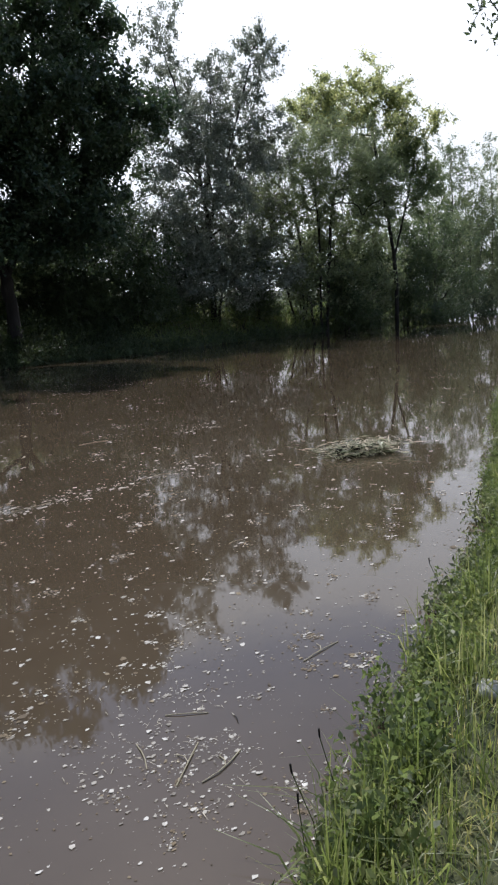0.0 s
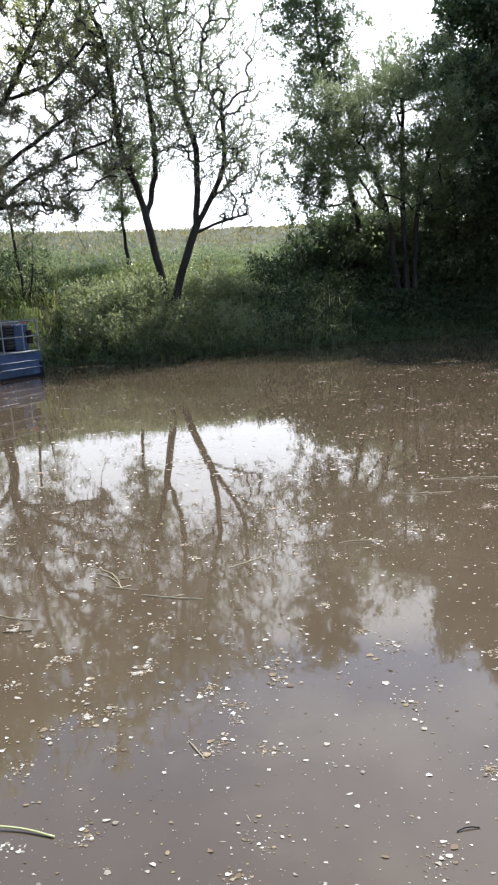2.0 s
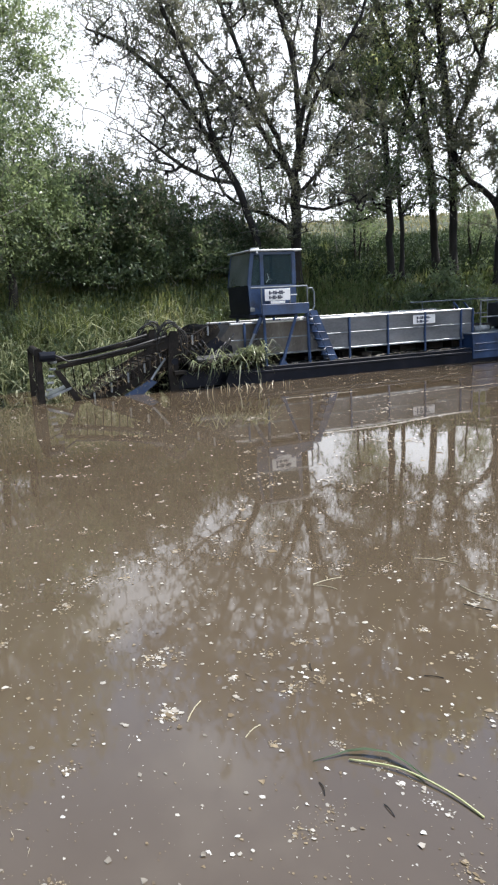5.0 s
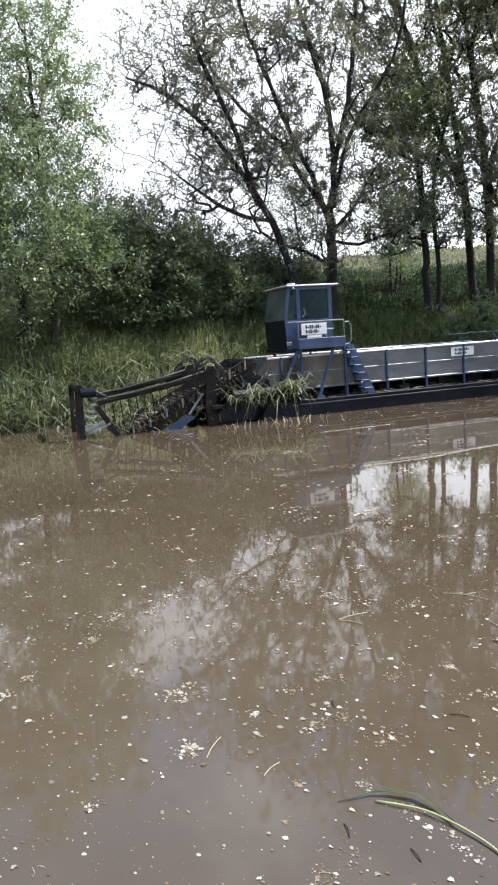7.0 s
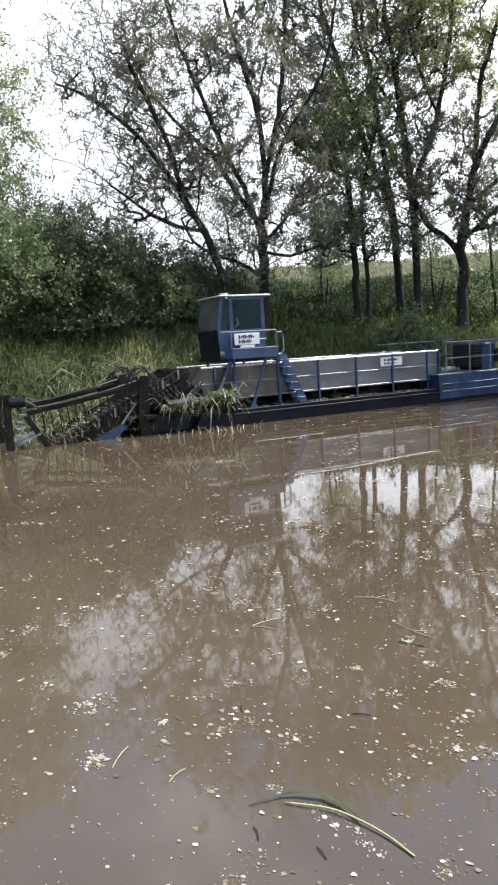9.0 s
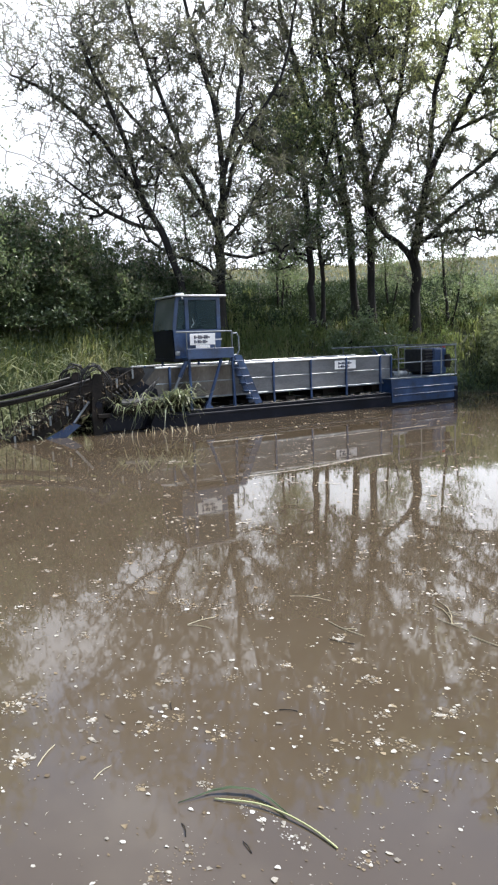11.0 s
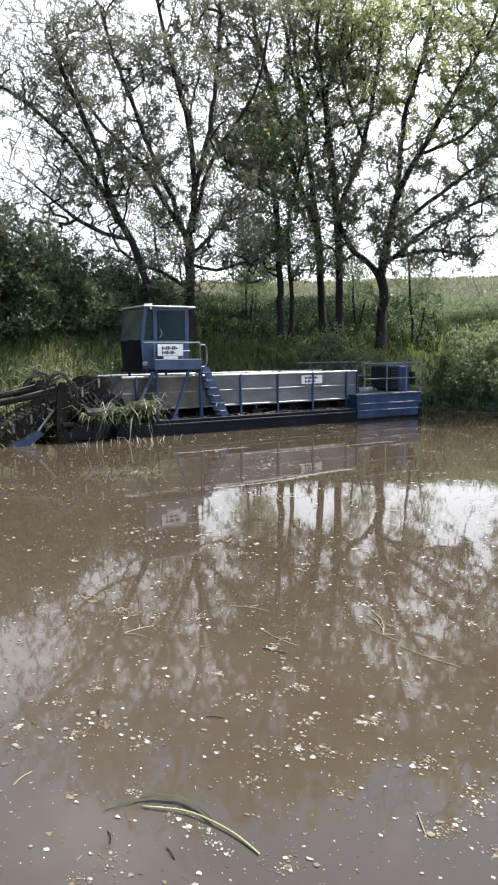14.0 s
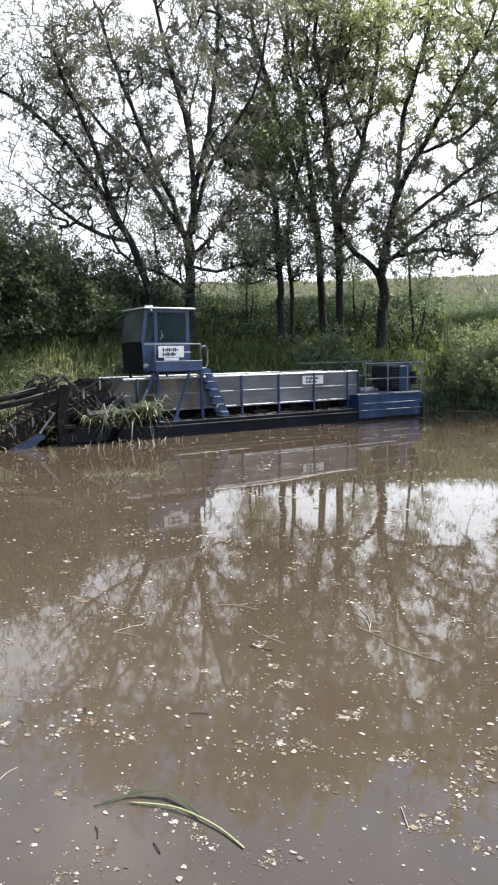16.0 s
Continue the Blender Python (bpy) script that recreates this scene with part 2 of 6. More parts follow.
def build_ground():
    rings = np.concatenate([[0.15], np.geomspace(0.4, 12, 60), np.arange(12.25, 62, 0.36), np.geomspace(62.5, 3000, 45)])
    a = np.concatenate([np.linspace(-0.12, np.pi + 0.3, 290, endpoint=False), np.linspace(np.pi + 0.3, 2 * np.pi - 0.12, 40, endpoint=False)])
    na = len(a)
    R, A = np.meshgrid(rings, a, indexing="ij")
    x, y = R * np.cos(A), R * np.sin(A)
    z = ground_height(x, y)
    v = np.stack([x, y, z], -1).reshape(-1, 3)
    i = np.arange(len(rings) - 1)[:, None] * na
    j = np.arange(na)[None, :]
    k = (j + 1) % na
    f = np.stack([i + j, i + na + j, i + na + k, i + k], -1).reshape(-1, 4)
    g = soup("ground", v, f, M["soil"], smooth=True)
    tagged(g, "uneven grassy canal banks rising to a meadow hill", "ground", kind="structure")
    w = mesh_object("water", [(-900, -900, 0), (900, -900, 0), (900, 900, 0), (-900, 900, 0)], [(0, 1, 2, 3)], M["water"])
    tagged(w, "still muddy brown canal water mirroring trees and sky", "water", kind="structure")


build_ground()

# ---- trees ----
def grow(rng, trunks, targets, tip=0.006, bend=0.12, seg=0.45, power=2.05):
    """A skeleton: trunk lines, and a curved limb from the best near node to each target."""
    pos, par, = [], []
    for line in trunks:
        pts = [Vector(p) for p in line]
        dense = []
        for a, b in zip(pts, pts[1:]):
            n = max(1, int((b - a).length / seg))
            i = pts.index(a)
            before = pts[i - 1] if i > 0 else a
            after = pts[i + 2] if i + 2 < len(pts) else b
            m1, m2 = (b - before) * 0.5, (after - a) * 0.5
            for k in range(n):
                u = k / n
                dense.append(a * (2 * u ** 3 - 3 * u * u + 1) + m1 * (u ** 3 - 2 * u * u + u) + b * (3 * u * u - 2 * u ** 3) + m2 * (u ** 3 - u * u))
        dense.append(pts[-1])
        prev = -1
        if pos:
            d = [(p - dense[0]).length for p in pos]
            k = int(np.argmin(d))
            if d[k] < 0.8:
                prev = k
        for i, p in enumerate(dense):
            jit = Vector(rng.normal(0, 0.022, 3)) if 0 < i < len(dense) - 1 else Vector((0, 0, 0))
            pos.append(p + jit)
            par.append(prev)
            prev = len(pos) - 1
    P = np.array([tuple(p) for p in pos])
    par = list(par)
    base = P[0]
    order = np.argsort(np.min(np.linalg.norm(targets[:, None] - P[None], axis=2), axis=1))
    P = list(P)
    for ti in order:
        t = targets[ti]
        Q = np.array(P)
        d = np.linalg.norm(Q - t, axis=1)
        over = np.clip(Q[:, 2] - t[2] + 0.35 * np.hypot(Q[:, 0] - t[0], Q[:, 1] - t[1]), 0, None)
        near_root = np.clip(0.12 * (t[2] - base[2]) - (Q[:, 2] - base[2]), 0, None)
        k = int(np.argmin(d + 0.9 * over + 3 * near_root))
        a = Q[k]
        n = max(2, int(d[k] / seg * 0.7))
        side = rng.normal(0, bend * 0.55, 3) * d[k]
        run = Q[k] - Q[par[k]] if par[k] >= 0 else np.array([0, 0, 1.0])
        run = run / (np.linalg.norm(run) + 1e-9) * d[k] * 0.45
        prev = k
        for s in range(1, n + 1):
            u = s / n
            p = a + (t - a) * u + run * u * (1 - u) ** 2 * 0.8 + side * math.sin(math.pi * u) + np.array([0, 0, 0.05 * d[k] * math.sin(math.pi * u)]) + rng.normal(0, 0.016, 3) * (u < 1)
            P.append(p)
            par.append(prev)
            prev = len(P) - 1
    P = np.array(P)
    par = np.array(par)
    w = np.zeros(len(P))
    for i in range(len(P) - 1, -1, -1):
        if w[i] == 0:
            w[i] = tip ** power
        if par[i] >= 0:
            w[par[i]] += w[i]
    return P, par, w ** (1 / power)


def tubes(P, par, R, thin=0.028):
    """Tapered pipes along every link of the skeleton, the twigs three-sided."""
    idx = np.where(par >= 0)[0]
    limit = min(thin, 0.4 * R.max())
    sound = np.zeros(len(P), bool)
    for i in range(len(P)):
        sound[i] = R[i] > limit and (par[i] < 0 or sound[par[i]])
    fat = sound[idx]
    return ring_pipes(P, par, R, idx[fat], 7), ring_pipes(P, par, R, idx[~fat], 3)


def ring_pipes(P, par, R, idx, sides):
    a, b = P[par[idx]], P[idx]
    ra, rb = np.minimum(R[par[idx]], R[idx] * 1.6), R[idx]
    d = b - a
    d /= np.linalg.norm(d, axis=1)[:, None] + 1e-9
    h = np.where(np.abs(d[:, 2:3]) < 0.9, np.array([[0, 0, 1.0]]), np.array([[1.0, 0, 0]]))
    u = np.cross(d, h)
    u /= np.linalg.norm(u, axis=1)[:, None] + 1e-9
    v = np.cross(d, u)
    th = np.linspace(0, 2 * np.pi, sides, endpoint=False)
    c = np.cos(th)[None, :, None] * u[:, None] + np.sin(th)[None, :, None] * v[:, None]
    lo, hi = a[:, None] - d[:, None] * ra[:, None, None] * 0.2 + c * ra[:, None, None], b[:, None] + d[:, None] * rb[:, None, None] * 0.2 + c * rb[:, None, None]
    verts = np.concatenate([lo, hi], 1).reshape(-1, 3)
    o = (np.arange(len(idx)) * 2 * sides)[:, None]
    j = np.arange(sides)[None]
    k = (j + 1) % sides
    return verts, np.stack([o + j, o + k, o + sides + k, o + sides + j], -1).reshape(-1, 4)


def leaf_cloud(rng, centres, size, slim=0.5, droop=0.2, corners=4):
    """Folded lozenge leaves, one at each centre; far ones are plain pointed blades."""
    n = len(centres)
    d = rng.normal(0, 1, (n, 3))
    d[:, 2] -= droop * 1.5
    d /= np.linalg.norm(d, axis=1)[:, None]
    q = rng.normal(0, 1, (n, 3))
    q[:, 2] += 0.8
    w = np.cross(d, q)
    w /= np.linalg.norm(w, axis=1)[:, None] + 1e-9
    nn = np.cross(w, d)
    s = size * rng.uniform(0.6, 1.3, n)[:, None]
    tip, root = centres + d * s * 0.5 - nn * s * 0.08, centres - d * s * 0.5
    l, r = centres + w * s * slim * 0.5 + nn * s * 0.10, centres - w * s * slim * 0.5 + nn * s * 0.10
    if corners == 3:
        verts = np.stack([root + (r - centres) * 0.9, tip, root + (l - centres) * 0.9], 1).reshape(-1, 3)
        return verts, (np.arange(n) * 3)[:, None] + np.array([[0, 1, 2]])
    verts = np.stack([root, r, tip, l], 1).reshape(-1, 3)
    o = (np.arange(n) * 4)[:, None]
    return verts, o + np.array([[0, 1, 2, 3]])


def blob_points(rng, blobs, n):
    """Points in a set of lumps (x, y, z, rx, ry, rz), shared out by volume, more of them near the skin."""
    b = np.array(blobs, float)
    vol = b[:, 3] * b[:, 4] * b[:, 5]
    vol = vol ** 0.7
    pick = rng.choice(len(b), n, p=vol / vol.sum())
    d = rng.normal(0, 1, (n, 3))
    d /= np.linalg.norm(d, axis=1)[:, None]
    r = rng.uniform(0.12, 1, n) ** 0.5
    return b[pick, :3] + d * r[:, None] * b[pick, 3:6]


def tree(name, label, seed, trunks, blobs, leaf, leaves, size, limbs=110, twigs=500, tuft=0.35, slim=0.5, tip=0.009, bend=0.12, droop=0.2, second=None, power=2.05, group="trees on the far bank", corners=3, spray=0.0, bunch=1.0):
    rng = np.random.default_rng(seed)
    root = Vector(trunks[0][0])
    loc = [[Vector(p) - root for p in line] for line in trunks]
    bl = [(x - root.x, y - root.y, z - root.z, a, b, c) for x, y, z, a, b, c in blobs]
    t1 = blob_points(rng, bl, limbs)
    t2 = t1[rng.integers(0, limbs, twigs)] + rng.normal(0, 0.55, (twigs, 3))
    if spray:
        t2 = np.concatenate([t2, t2[rng.integers(0, twigs, int(twigs * spray))] + rng.normal(0, 0.3, (int(twigs * spray), 3))])
    P, par, R = grow(rng, loc, np.concatenate([t1, t2]), tip=tip, bend=bend, power=power)
    R = R * np.where(R > 0.06, 1 + 0.55 * np.clip(1 - (P[:, 2] - 0.1) / 1.3, 0, 1) ** 2, 1)
    holder = new(name)
    holder.location = root
    wood, fine = tubes(P, par, R)
    if len(wood[0]):
        soup("trunk", *wood, M["bark"], holder)
    tagged(soup("twig_spray", *fine, M["twig"], holder), kind="stuff")
    ends = P[R < tip * 3.2]
    ends = ends[rng.random(len(ends)) < bunch]
    c = ends[rng.integers(0, len(ends), leaves)] + rng.normal(0, tuft, (leaves, 3)) * rng.uniform(0.15, 1, (leaves, 1))
    keep = c[:, 2] > 0.3
    c = c[keep]
    if second:
        # sunlit tops are painted: higher leaves more often take the lighter second colour
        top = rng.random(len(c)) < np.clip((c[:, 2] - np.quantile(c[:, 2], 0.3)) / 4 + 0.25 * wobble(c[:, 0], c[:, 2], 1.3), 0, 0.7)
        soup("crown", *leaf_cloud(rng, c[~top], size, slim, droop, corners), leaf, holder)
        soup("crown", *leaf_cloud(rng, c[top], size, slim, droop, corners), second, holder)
    else:
        soup("crown", *leaf_cloud(rng, c, size, slim, droop, corners), leaf, holder)
    tagged(holder, label, "tree", group)
    return holder


def lump(az, el, d, rx, ry=None, rz=None):
    """A crown lump by its bearing and rise as seen from the towpath."""
    p = polar(az, d, EYE.z + d * math.tan(radians(el)))
    return (p.x, p.y, p.z, rx, ry or rx, rz or rx)


def spot(az, el, d):
    return polar(az, d, EYE.z + d * math.tan(radians(el)))


def foot(az, d):
    p = polar(az, d)
    return Vector((p.x, p.y, float(ground_height(p.x, p.y)) - 0.1))


def far_trees():
    # big ash behind the cab: a fork low down, one stem leaning far to the left
    b = foot(43.9, 28.1)
    tree("ash_tree", "spreading grey-barked ash tree with sparse small leaves", 11,
         [[b, spot(43.9, 4.2, 28.0), spot(43.8, 7.0, 28.0), spot(43.9, 9.0, 28.0), spot(45.3, 11.0, 28.0), spot(46.5, 12.9, 28.0), spot(47.5, 14.4, 28.0), spot(50.0, 16.7, 28.0), spot(52.2, 19.4, 28.0), spot(53.7, 22.8, 28.0)],
          [spot(43.9, 9.0, 28.0), spot(43.3, 12.3, 27.9), spot(43.7, 17.0, 27.8), spot(44.8, 20.8, 27.7), spot(45.8, 24.5, 27.6), spot(46.4, 27.5, 27.5)],
          [spot(43.5, 9.4, 28.0), spot(42.6, 13.0, 27.9), spot(41.5, 15.3, 27.8), spot(39.3, 18.1, 27.7), spot(37.9, 21.0, 27.6), spot(37.3, 24.3, 27.5)],
          [spot(44.0, 8.5, 28.0), spot(44.7, 11.0, 27.9), spot(46.3, 14.4, 27.8), spot(48.2, 18.9, 27.7), spot(49.5, 22.1, 27.6), spot(50.4, 25.2, 27.5)],
          [spot(43.3, 12.3, 28.0), spot(42.1, 16.8, 27.8), spot(41.4, 20.9, 27.7), spot(41.1, 25.3, 27.5)],
          [spot(43.7, 7.7, 28.0), spot(42.1, 9.1, 27.8), spot(40.3, 11.8, 27.7), spot(38.5, 13.7, 27.5)],
          [spot(44.2, 5.2, 28.0), spot(46.0, 6.4, 27.9), spot(47.7, 7.0, 27.8), spot(49.3, 8.1, 27.6), spot(50.1, 9.8, 27.5)],
          [spot(43.8, 7.0, 28.0), spot(41.7, 6.5, 27.8), spot(39.2, 7.2, 27.5)]],
         [lump(50.0, 20.2, 27.6, 2.9, 2.6, 3.2), lump(46.6, 24.8, 28.4, 3.3, 3.3, 3.3), lump(42.4, 20.0, 29.3, 2.5, 2.9, 3.4), lump(48.1, 14.8, 27.6, 2.8, 2.4, 2.0), lump(42.0, 13.1, 28.2, 2, 2.3, 1.8), lump(45.5, 10.5, 27.5, 2.6, 2.2, 1.0), lump(41, 10, 28, 2.2, 2.2, 1.1), lump(38.5, 12, 28, 2, 2, 1.6), lump(45.5, 17.5, 27, 4.2, 2.4, 3.6), lump(40.5, 24, 28, 3.0, 2.6, 3.2), lump(40.3, 7.6, 27, 1.8, 1.6, 0.9), lump(46.5, 7.4, 27, 1.9, 1.6, 0.8), lump(42.3, 7.0, 27, 1.7, 1.5, 0.8), lump(48.6, 9.4, 27, 1.8, 1.5, 0.9)],
         M["greyash"], 68000, 0.125, limbs=500, twigs=1500, bend=0.07, tuft=0.19, slim=0.36, tip=0.0125, spray=0.9, bunch=0.3, power=2.58)
    b = foot(46.9, 26.9)
    tree("ash_tree", "leaning ash tree with bare twisting outer twigs", 12,
         [[b, spot(46.9, 3.9, 26.8), spot(48.4, 8.8, 26.8), spot(51.0, 13.2, 26.8), spot(53.0, 15.8, 26.8), spot(56.1, 18.1, 26.8), spot(58.8, 19.2, 26.8)],
          [spot(49.7, 11.2, 26.8), spot(50.7, 15.1, 26.4), spot(52.5, 19.1, 25.9), spot(54.0, 22.2, 25.5)],
          [spot(48.4, 8.8, 26.8), spot(51.5, 9.7, 26.4), spot(54.4, 11.7, 25.9), spot(56.9, 13.7, 25.5)]],
         [lump(54.3, 18.6, 26.4, 2.5, 2.0, 1.9), lump(51.0, 14.6, 26.6, 2.5, 2.0, 2.1), lump(56.8, 20.6, 26.4, 1.9, 1.6, 1.8), lump(54.3, 11.8, 26.2, 2.0, 1.8, 1.3), lump(52.6, 22.0, 26.0, 2.0, 1.8, 2.0)],
         M["greyash"], 18000, 0.12, limbs=260, twigs=900, tuft=0.18, slim=0.36, tip=0.0115, bend=0.07, spray=0.9, bunch=0.25, power=2.7)
    # slim stems behind the hopper
    b = foot(36.6, 30.4)
    tree("alder_tree", "slim alder with a loose green crown, sunlit-coloured on top", 13,
         [[b, spot(36.6, 4.1, 30.4), spot(37.0, 12.5, 30.4), spot(37.6, 17.2, 30.4), spot(38.2, 21.0, 30.4), spot(39.3, 24.3, 30.4), spot(40.0, 27.3, 30.4)],
          [foot(35.7, 30.4), spot(35.7, 4.5, 30.4), spot(36.0, 9.2, 30.3), spot(35.3, 13.1, 30.1), spot(34.3, 16.3, 30.0)],
          [spot(37.0, 12.5, 30.4), spot(39.3, 14.7, 30.2), spot(40.7, 15.9, 30.0)],
          [spot(36.9, 11.5, 30.4), spot(35.0, 13.8, 30.2), spot(32.9, 15.0, 30.0)]],
         [lump(37.4, 14.8, 29.9, 2.3, 2.1, 1.6), lump(35.3, 13.4, 30.4, 1.8, 1.8, 1.3), lump(38.5, 12.3, 29.6, 1.4, 1.4, 1), lump(36.8, 17.3, 30.1, 1.8, 1.8, 1.4), lump(36.5, 9.5, 30, 1.8, 1.6, 1.0), lump(39, 14.5, 30, 1.8, 1.6, 1.3), lump(38.6, 8.0, 30, 1.7, 1.4, 0.9), lump(34.6, 7.8, 30, 1.6, 1.3, 0.9)],
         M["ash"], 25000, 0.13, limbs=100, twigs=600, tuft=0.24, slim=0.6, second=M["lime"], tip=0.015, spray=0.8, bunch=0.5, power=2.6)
    b = foot(33.2, 31.9)
    tree("ash_tree", "tall straight ash with high open crown", 14,
         [[b, spot(33.3, 3.1, 31.9), spot(33.7, 9.7, 31.7), spot(35.0, 19.1, 31.6), spot(36.3, 26.3, 31.4)],
          [spot(33.9, 9.7, 31.7), spot(36.0, 15.4, 31.3), spot(38.1, 22.2, 30.9), spot(39.4, 27.1, 30.7)]],
         [lump(36.6, 23.3, 31.2, 3.3, 3.1, 3.5), lump(38.8, 26.2, 30.8, 2.3, 2.3, 2.3), lump(34.3, 17.4, 31.7, 1.9, 2.2, 2.2), lump(39.6, 19.5, 30.6, 1.6, 2.0, 2.4), lump(33.5, 21, 31.4, 2.2, 2.2, 2.2)],
         M["greyash"], 34000, 0.13, limbs=230, twigs=900, bend=0.07, tuft=0.21, slim=0.38, tip=0.0125, spray=0.8, bunch=0.35, power=2.55)
    b = foot(31.9, 31.5)
    tree("poplar_tree", "straight-stemmed tree with yellow-green upper leaves", 15,
         [[b, spot(31.9, 4.1, 31.0), spot(32.1, 9.8, 31.0), spot(33.1, 18.7, 31.0), spot(33.8, 22.7, 31.0), spot(32.9, 26.6, 31.0)],
          [spot(32.7, 15.7, 31.0), spot(35.2, 19.3, 31.0), spot(36.2, 23.3, 31.0), spot(37.3, 26.4, 31.0)],
          [spot(33.1, 18.7, 31.0), spot(32.2, 21.6, 31.0), spot(31.1, 24.8, 31.0)]],
         [lump(31.8, 15.1, 31.2, 2.1, 1.9, 1.6), lump(32.1, 22.5, 31.7, 3.2, 2.9, 3.2), lump(29.7, 20.6, 31.6, 2.4, 2.4, 1.9), lump(33.8, 26.4, 31.3, 2.4, 2.4, 2.4), lump(31.5, 10, 31, 2.2, 2, 1.0), lump(33.5, 12, 31, 2, 2, 1.2)],
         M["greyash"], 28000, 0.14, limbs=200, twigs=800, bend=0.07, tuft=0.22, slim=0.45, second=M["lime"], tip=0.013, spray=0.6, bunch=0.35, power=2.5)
    b = foot(28.6, 31.0)
    tree("ash_tree", "low-forked ash with wide drooping boughs", 16,
         [[b, spot(28.6, 2.2, 31.0), spot(28.7, 5.7, 31.0), spot(31.2, 8.3, 31.0), spot(31.9, 10.8, 31.0), spot(30.1, 15.6, 31.0), spot(29.0, 21.5, 31.0), spot(28.8, 25.7, 31.0)],
          [spot(28.7, 5.7, 31.0), spot(27.5, 11.8, 30.7), spot(25.9, 14.6, 30.4), spot(23.5, 18.3, 30.1), spot(21.1, 22.0, 29.8), spot(19.7, 25.5, 29.5)],
          [spot(27.5, 11.8, 31.0), spot(27.1, 17.1, 30.5), spot(25.6, 21.3, 30.0), spot(24.8, 25.5, 29.5)],
          [spot(28.2, 6.8, 31.0), spot(25.0, 9.4, 30.5), spot(21.7, 10.9, 30.0), spot(18.6, 12.0, 29.5)],
          [spot(28.0, 9.1, 31.0), spot(23.5, 12.3, 30.2), spot(18.8, 15.4, 29.5)],
          [spot(28.4, 7.1, 31.0), spot(25.0, 7.7, 30.5), spot(21.5, 7.0, 30.0), spot(19.5, 6.0, 29.5)],
          [spot(25.9, 14.6, 31.0), spot(22.7, 15.6, 30.2), spot(19.3, 18.6, 29.5)],
          [spot(30.1, 15.6, 31.0), spot(31.6, 19.3, 30.2), spot(32.4, 22.7, 29.5)]],
         [lump(25.5, 19.9, 30.6, 3.6, 3.2, 3.2), lump(22.0, 13.9, 30.4, 3, 2.8, 2.3), lump(21.4, 9.4, 30.1, 2.4, 2.3, 1.1), lump(26.5, 10.9, 29.9, 2.2, 2.2, 1.4), lump(29.6, 22.6, 31.0, 2.7, 2.7, 3), lump(22.3, 20.8, 30.7, 2.8, 2.8, 3), lump(29.5, 10.5, 30.5, 2.2, 2, 1.2), lump(24.5, 9.2, 30, 2.4, 2, 1.0), lump(21.5, 16, 30, 3, 2.6, 2), lump(27.5, 25.5, 30, 3.4, 2.6, 2.2), lump(29.5, 15.5, 30.2, 2.2, 2, 2.2), lump(21.5, 25, 30, 2.4, 2.4, 2), lump(25.2, 7.3, 30, 2.6, 2.0, 0.9), lump(31.0, 7.8, 30.6, 1.7, 1.6, 0.9), lump(28.3, 8.4, 30, 1.8, 1.6, 0.9)],
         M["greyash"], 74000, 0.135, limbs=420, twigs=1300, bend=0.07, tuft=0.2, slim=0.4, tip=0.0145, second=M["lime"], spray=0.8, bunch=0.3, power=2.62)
    # twisting pair of willows where the bank bends
    b = foot(14.9, 30.2)
    tree("willow_tree", "twisting grey willow with thin pale foliage", 17,
         [[b, spot(14.0, 2.0, 30.1), spot(13.1, 4.4, 30.2), spot(12.6, 5.8, 30.3), spot(12.2, 11.0, 30.4), spot(13.3, 14.8, 30.2), spot(13.9, 20.1, 30.4)],
          [spot(12.8, 5.3, 30.3), spot(11.4, 7.5, 30.2), spot(10.2, 9.9, 30.2), spot(10.1, 14.2, 30.2)], [spot(12.9, 5.0, 30.3), spot(10.4, 5.9, 30.3), spot(8.5, 6.3, 30.2)]],
         [lump(12.6, 16.2, 30.1, 2.8, 2.8, 3.3), lump(10.2, 12.3, 30.2, 1.7, 2.1, 2.6), lump(14.3, 21.1, 30.1, 2.6, 2.6, 2.6), lump(9.5, 7.3, 30.1, 1, 1.3, 0.78), lump(10.5, 13.5, 29.6, 3.0, 2.6, 2.6), lump(8.5, 9, 29.5, 1.6, 1.8, 1.6), lump(12, 19, 30, 3, 2.6, 2.6)],
         M["willow"], 30000, 0.12, limbs=280, twigs=1000, tuft=0.22, slim=0.32, tip=0.0125, bend=0.10, spray=0.9, bunch=0.4, power=2.6)
    b = foot(15.35, 30.7)
    tree("willow_tree", "leaning grey willow with thin pale foliage", 18,
         [[b, spot(15.4, 1.2, 30.8), spot(16.7, 7.8, 30.8), spot(18.0, 11.8, 30.7), spot(18.3, 17.0, 30.7), spot(19.9, 21.9, 30.6)],
          [spot(16.4, 6.3, 30.8), spot(15.4, 10.5, 30.8), spot(15.7, 16.1, 30.8), spot(16.7, 22.0, 30.8)]],
         [lump(16.7, 18.0, 30.4, 2.8, 2.8, 3.5), lump(19.2, 18.0, 30.3, 2.3, 2.3, 2.8), lump(17.3, 23.0, 30.4, 3, 3, 2.5), lump(18.6, 12.0, 30.3, 1.3, 1.5, 1.5), lump(16, 14, 30.6, 2.6, 2.4, 2.6), lump(18.5, 13, 30.6, 2.2, 2.2, 2.4)],
         M["willow"], 30000, 0.12, limbs=280, twigs=1000, tuft=0.22, slim=0.32, tip=0.0125, bend=0.10, spray=0.9, bunch=0.4, power=2.6)
    b = foot(18.0, 36.6)
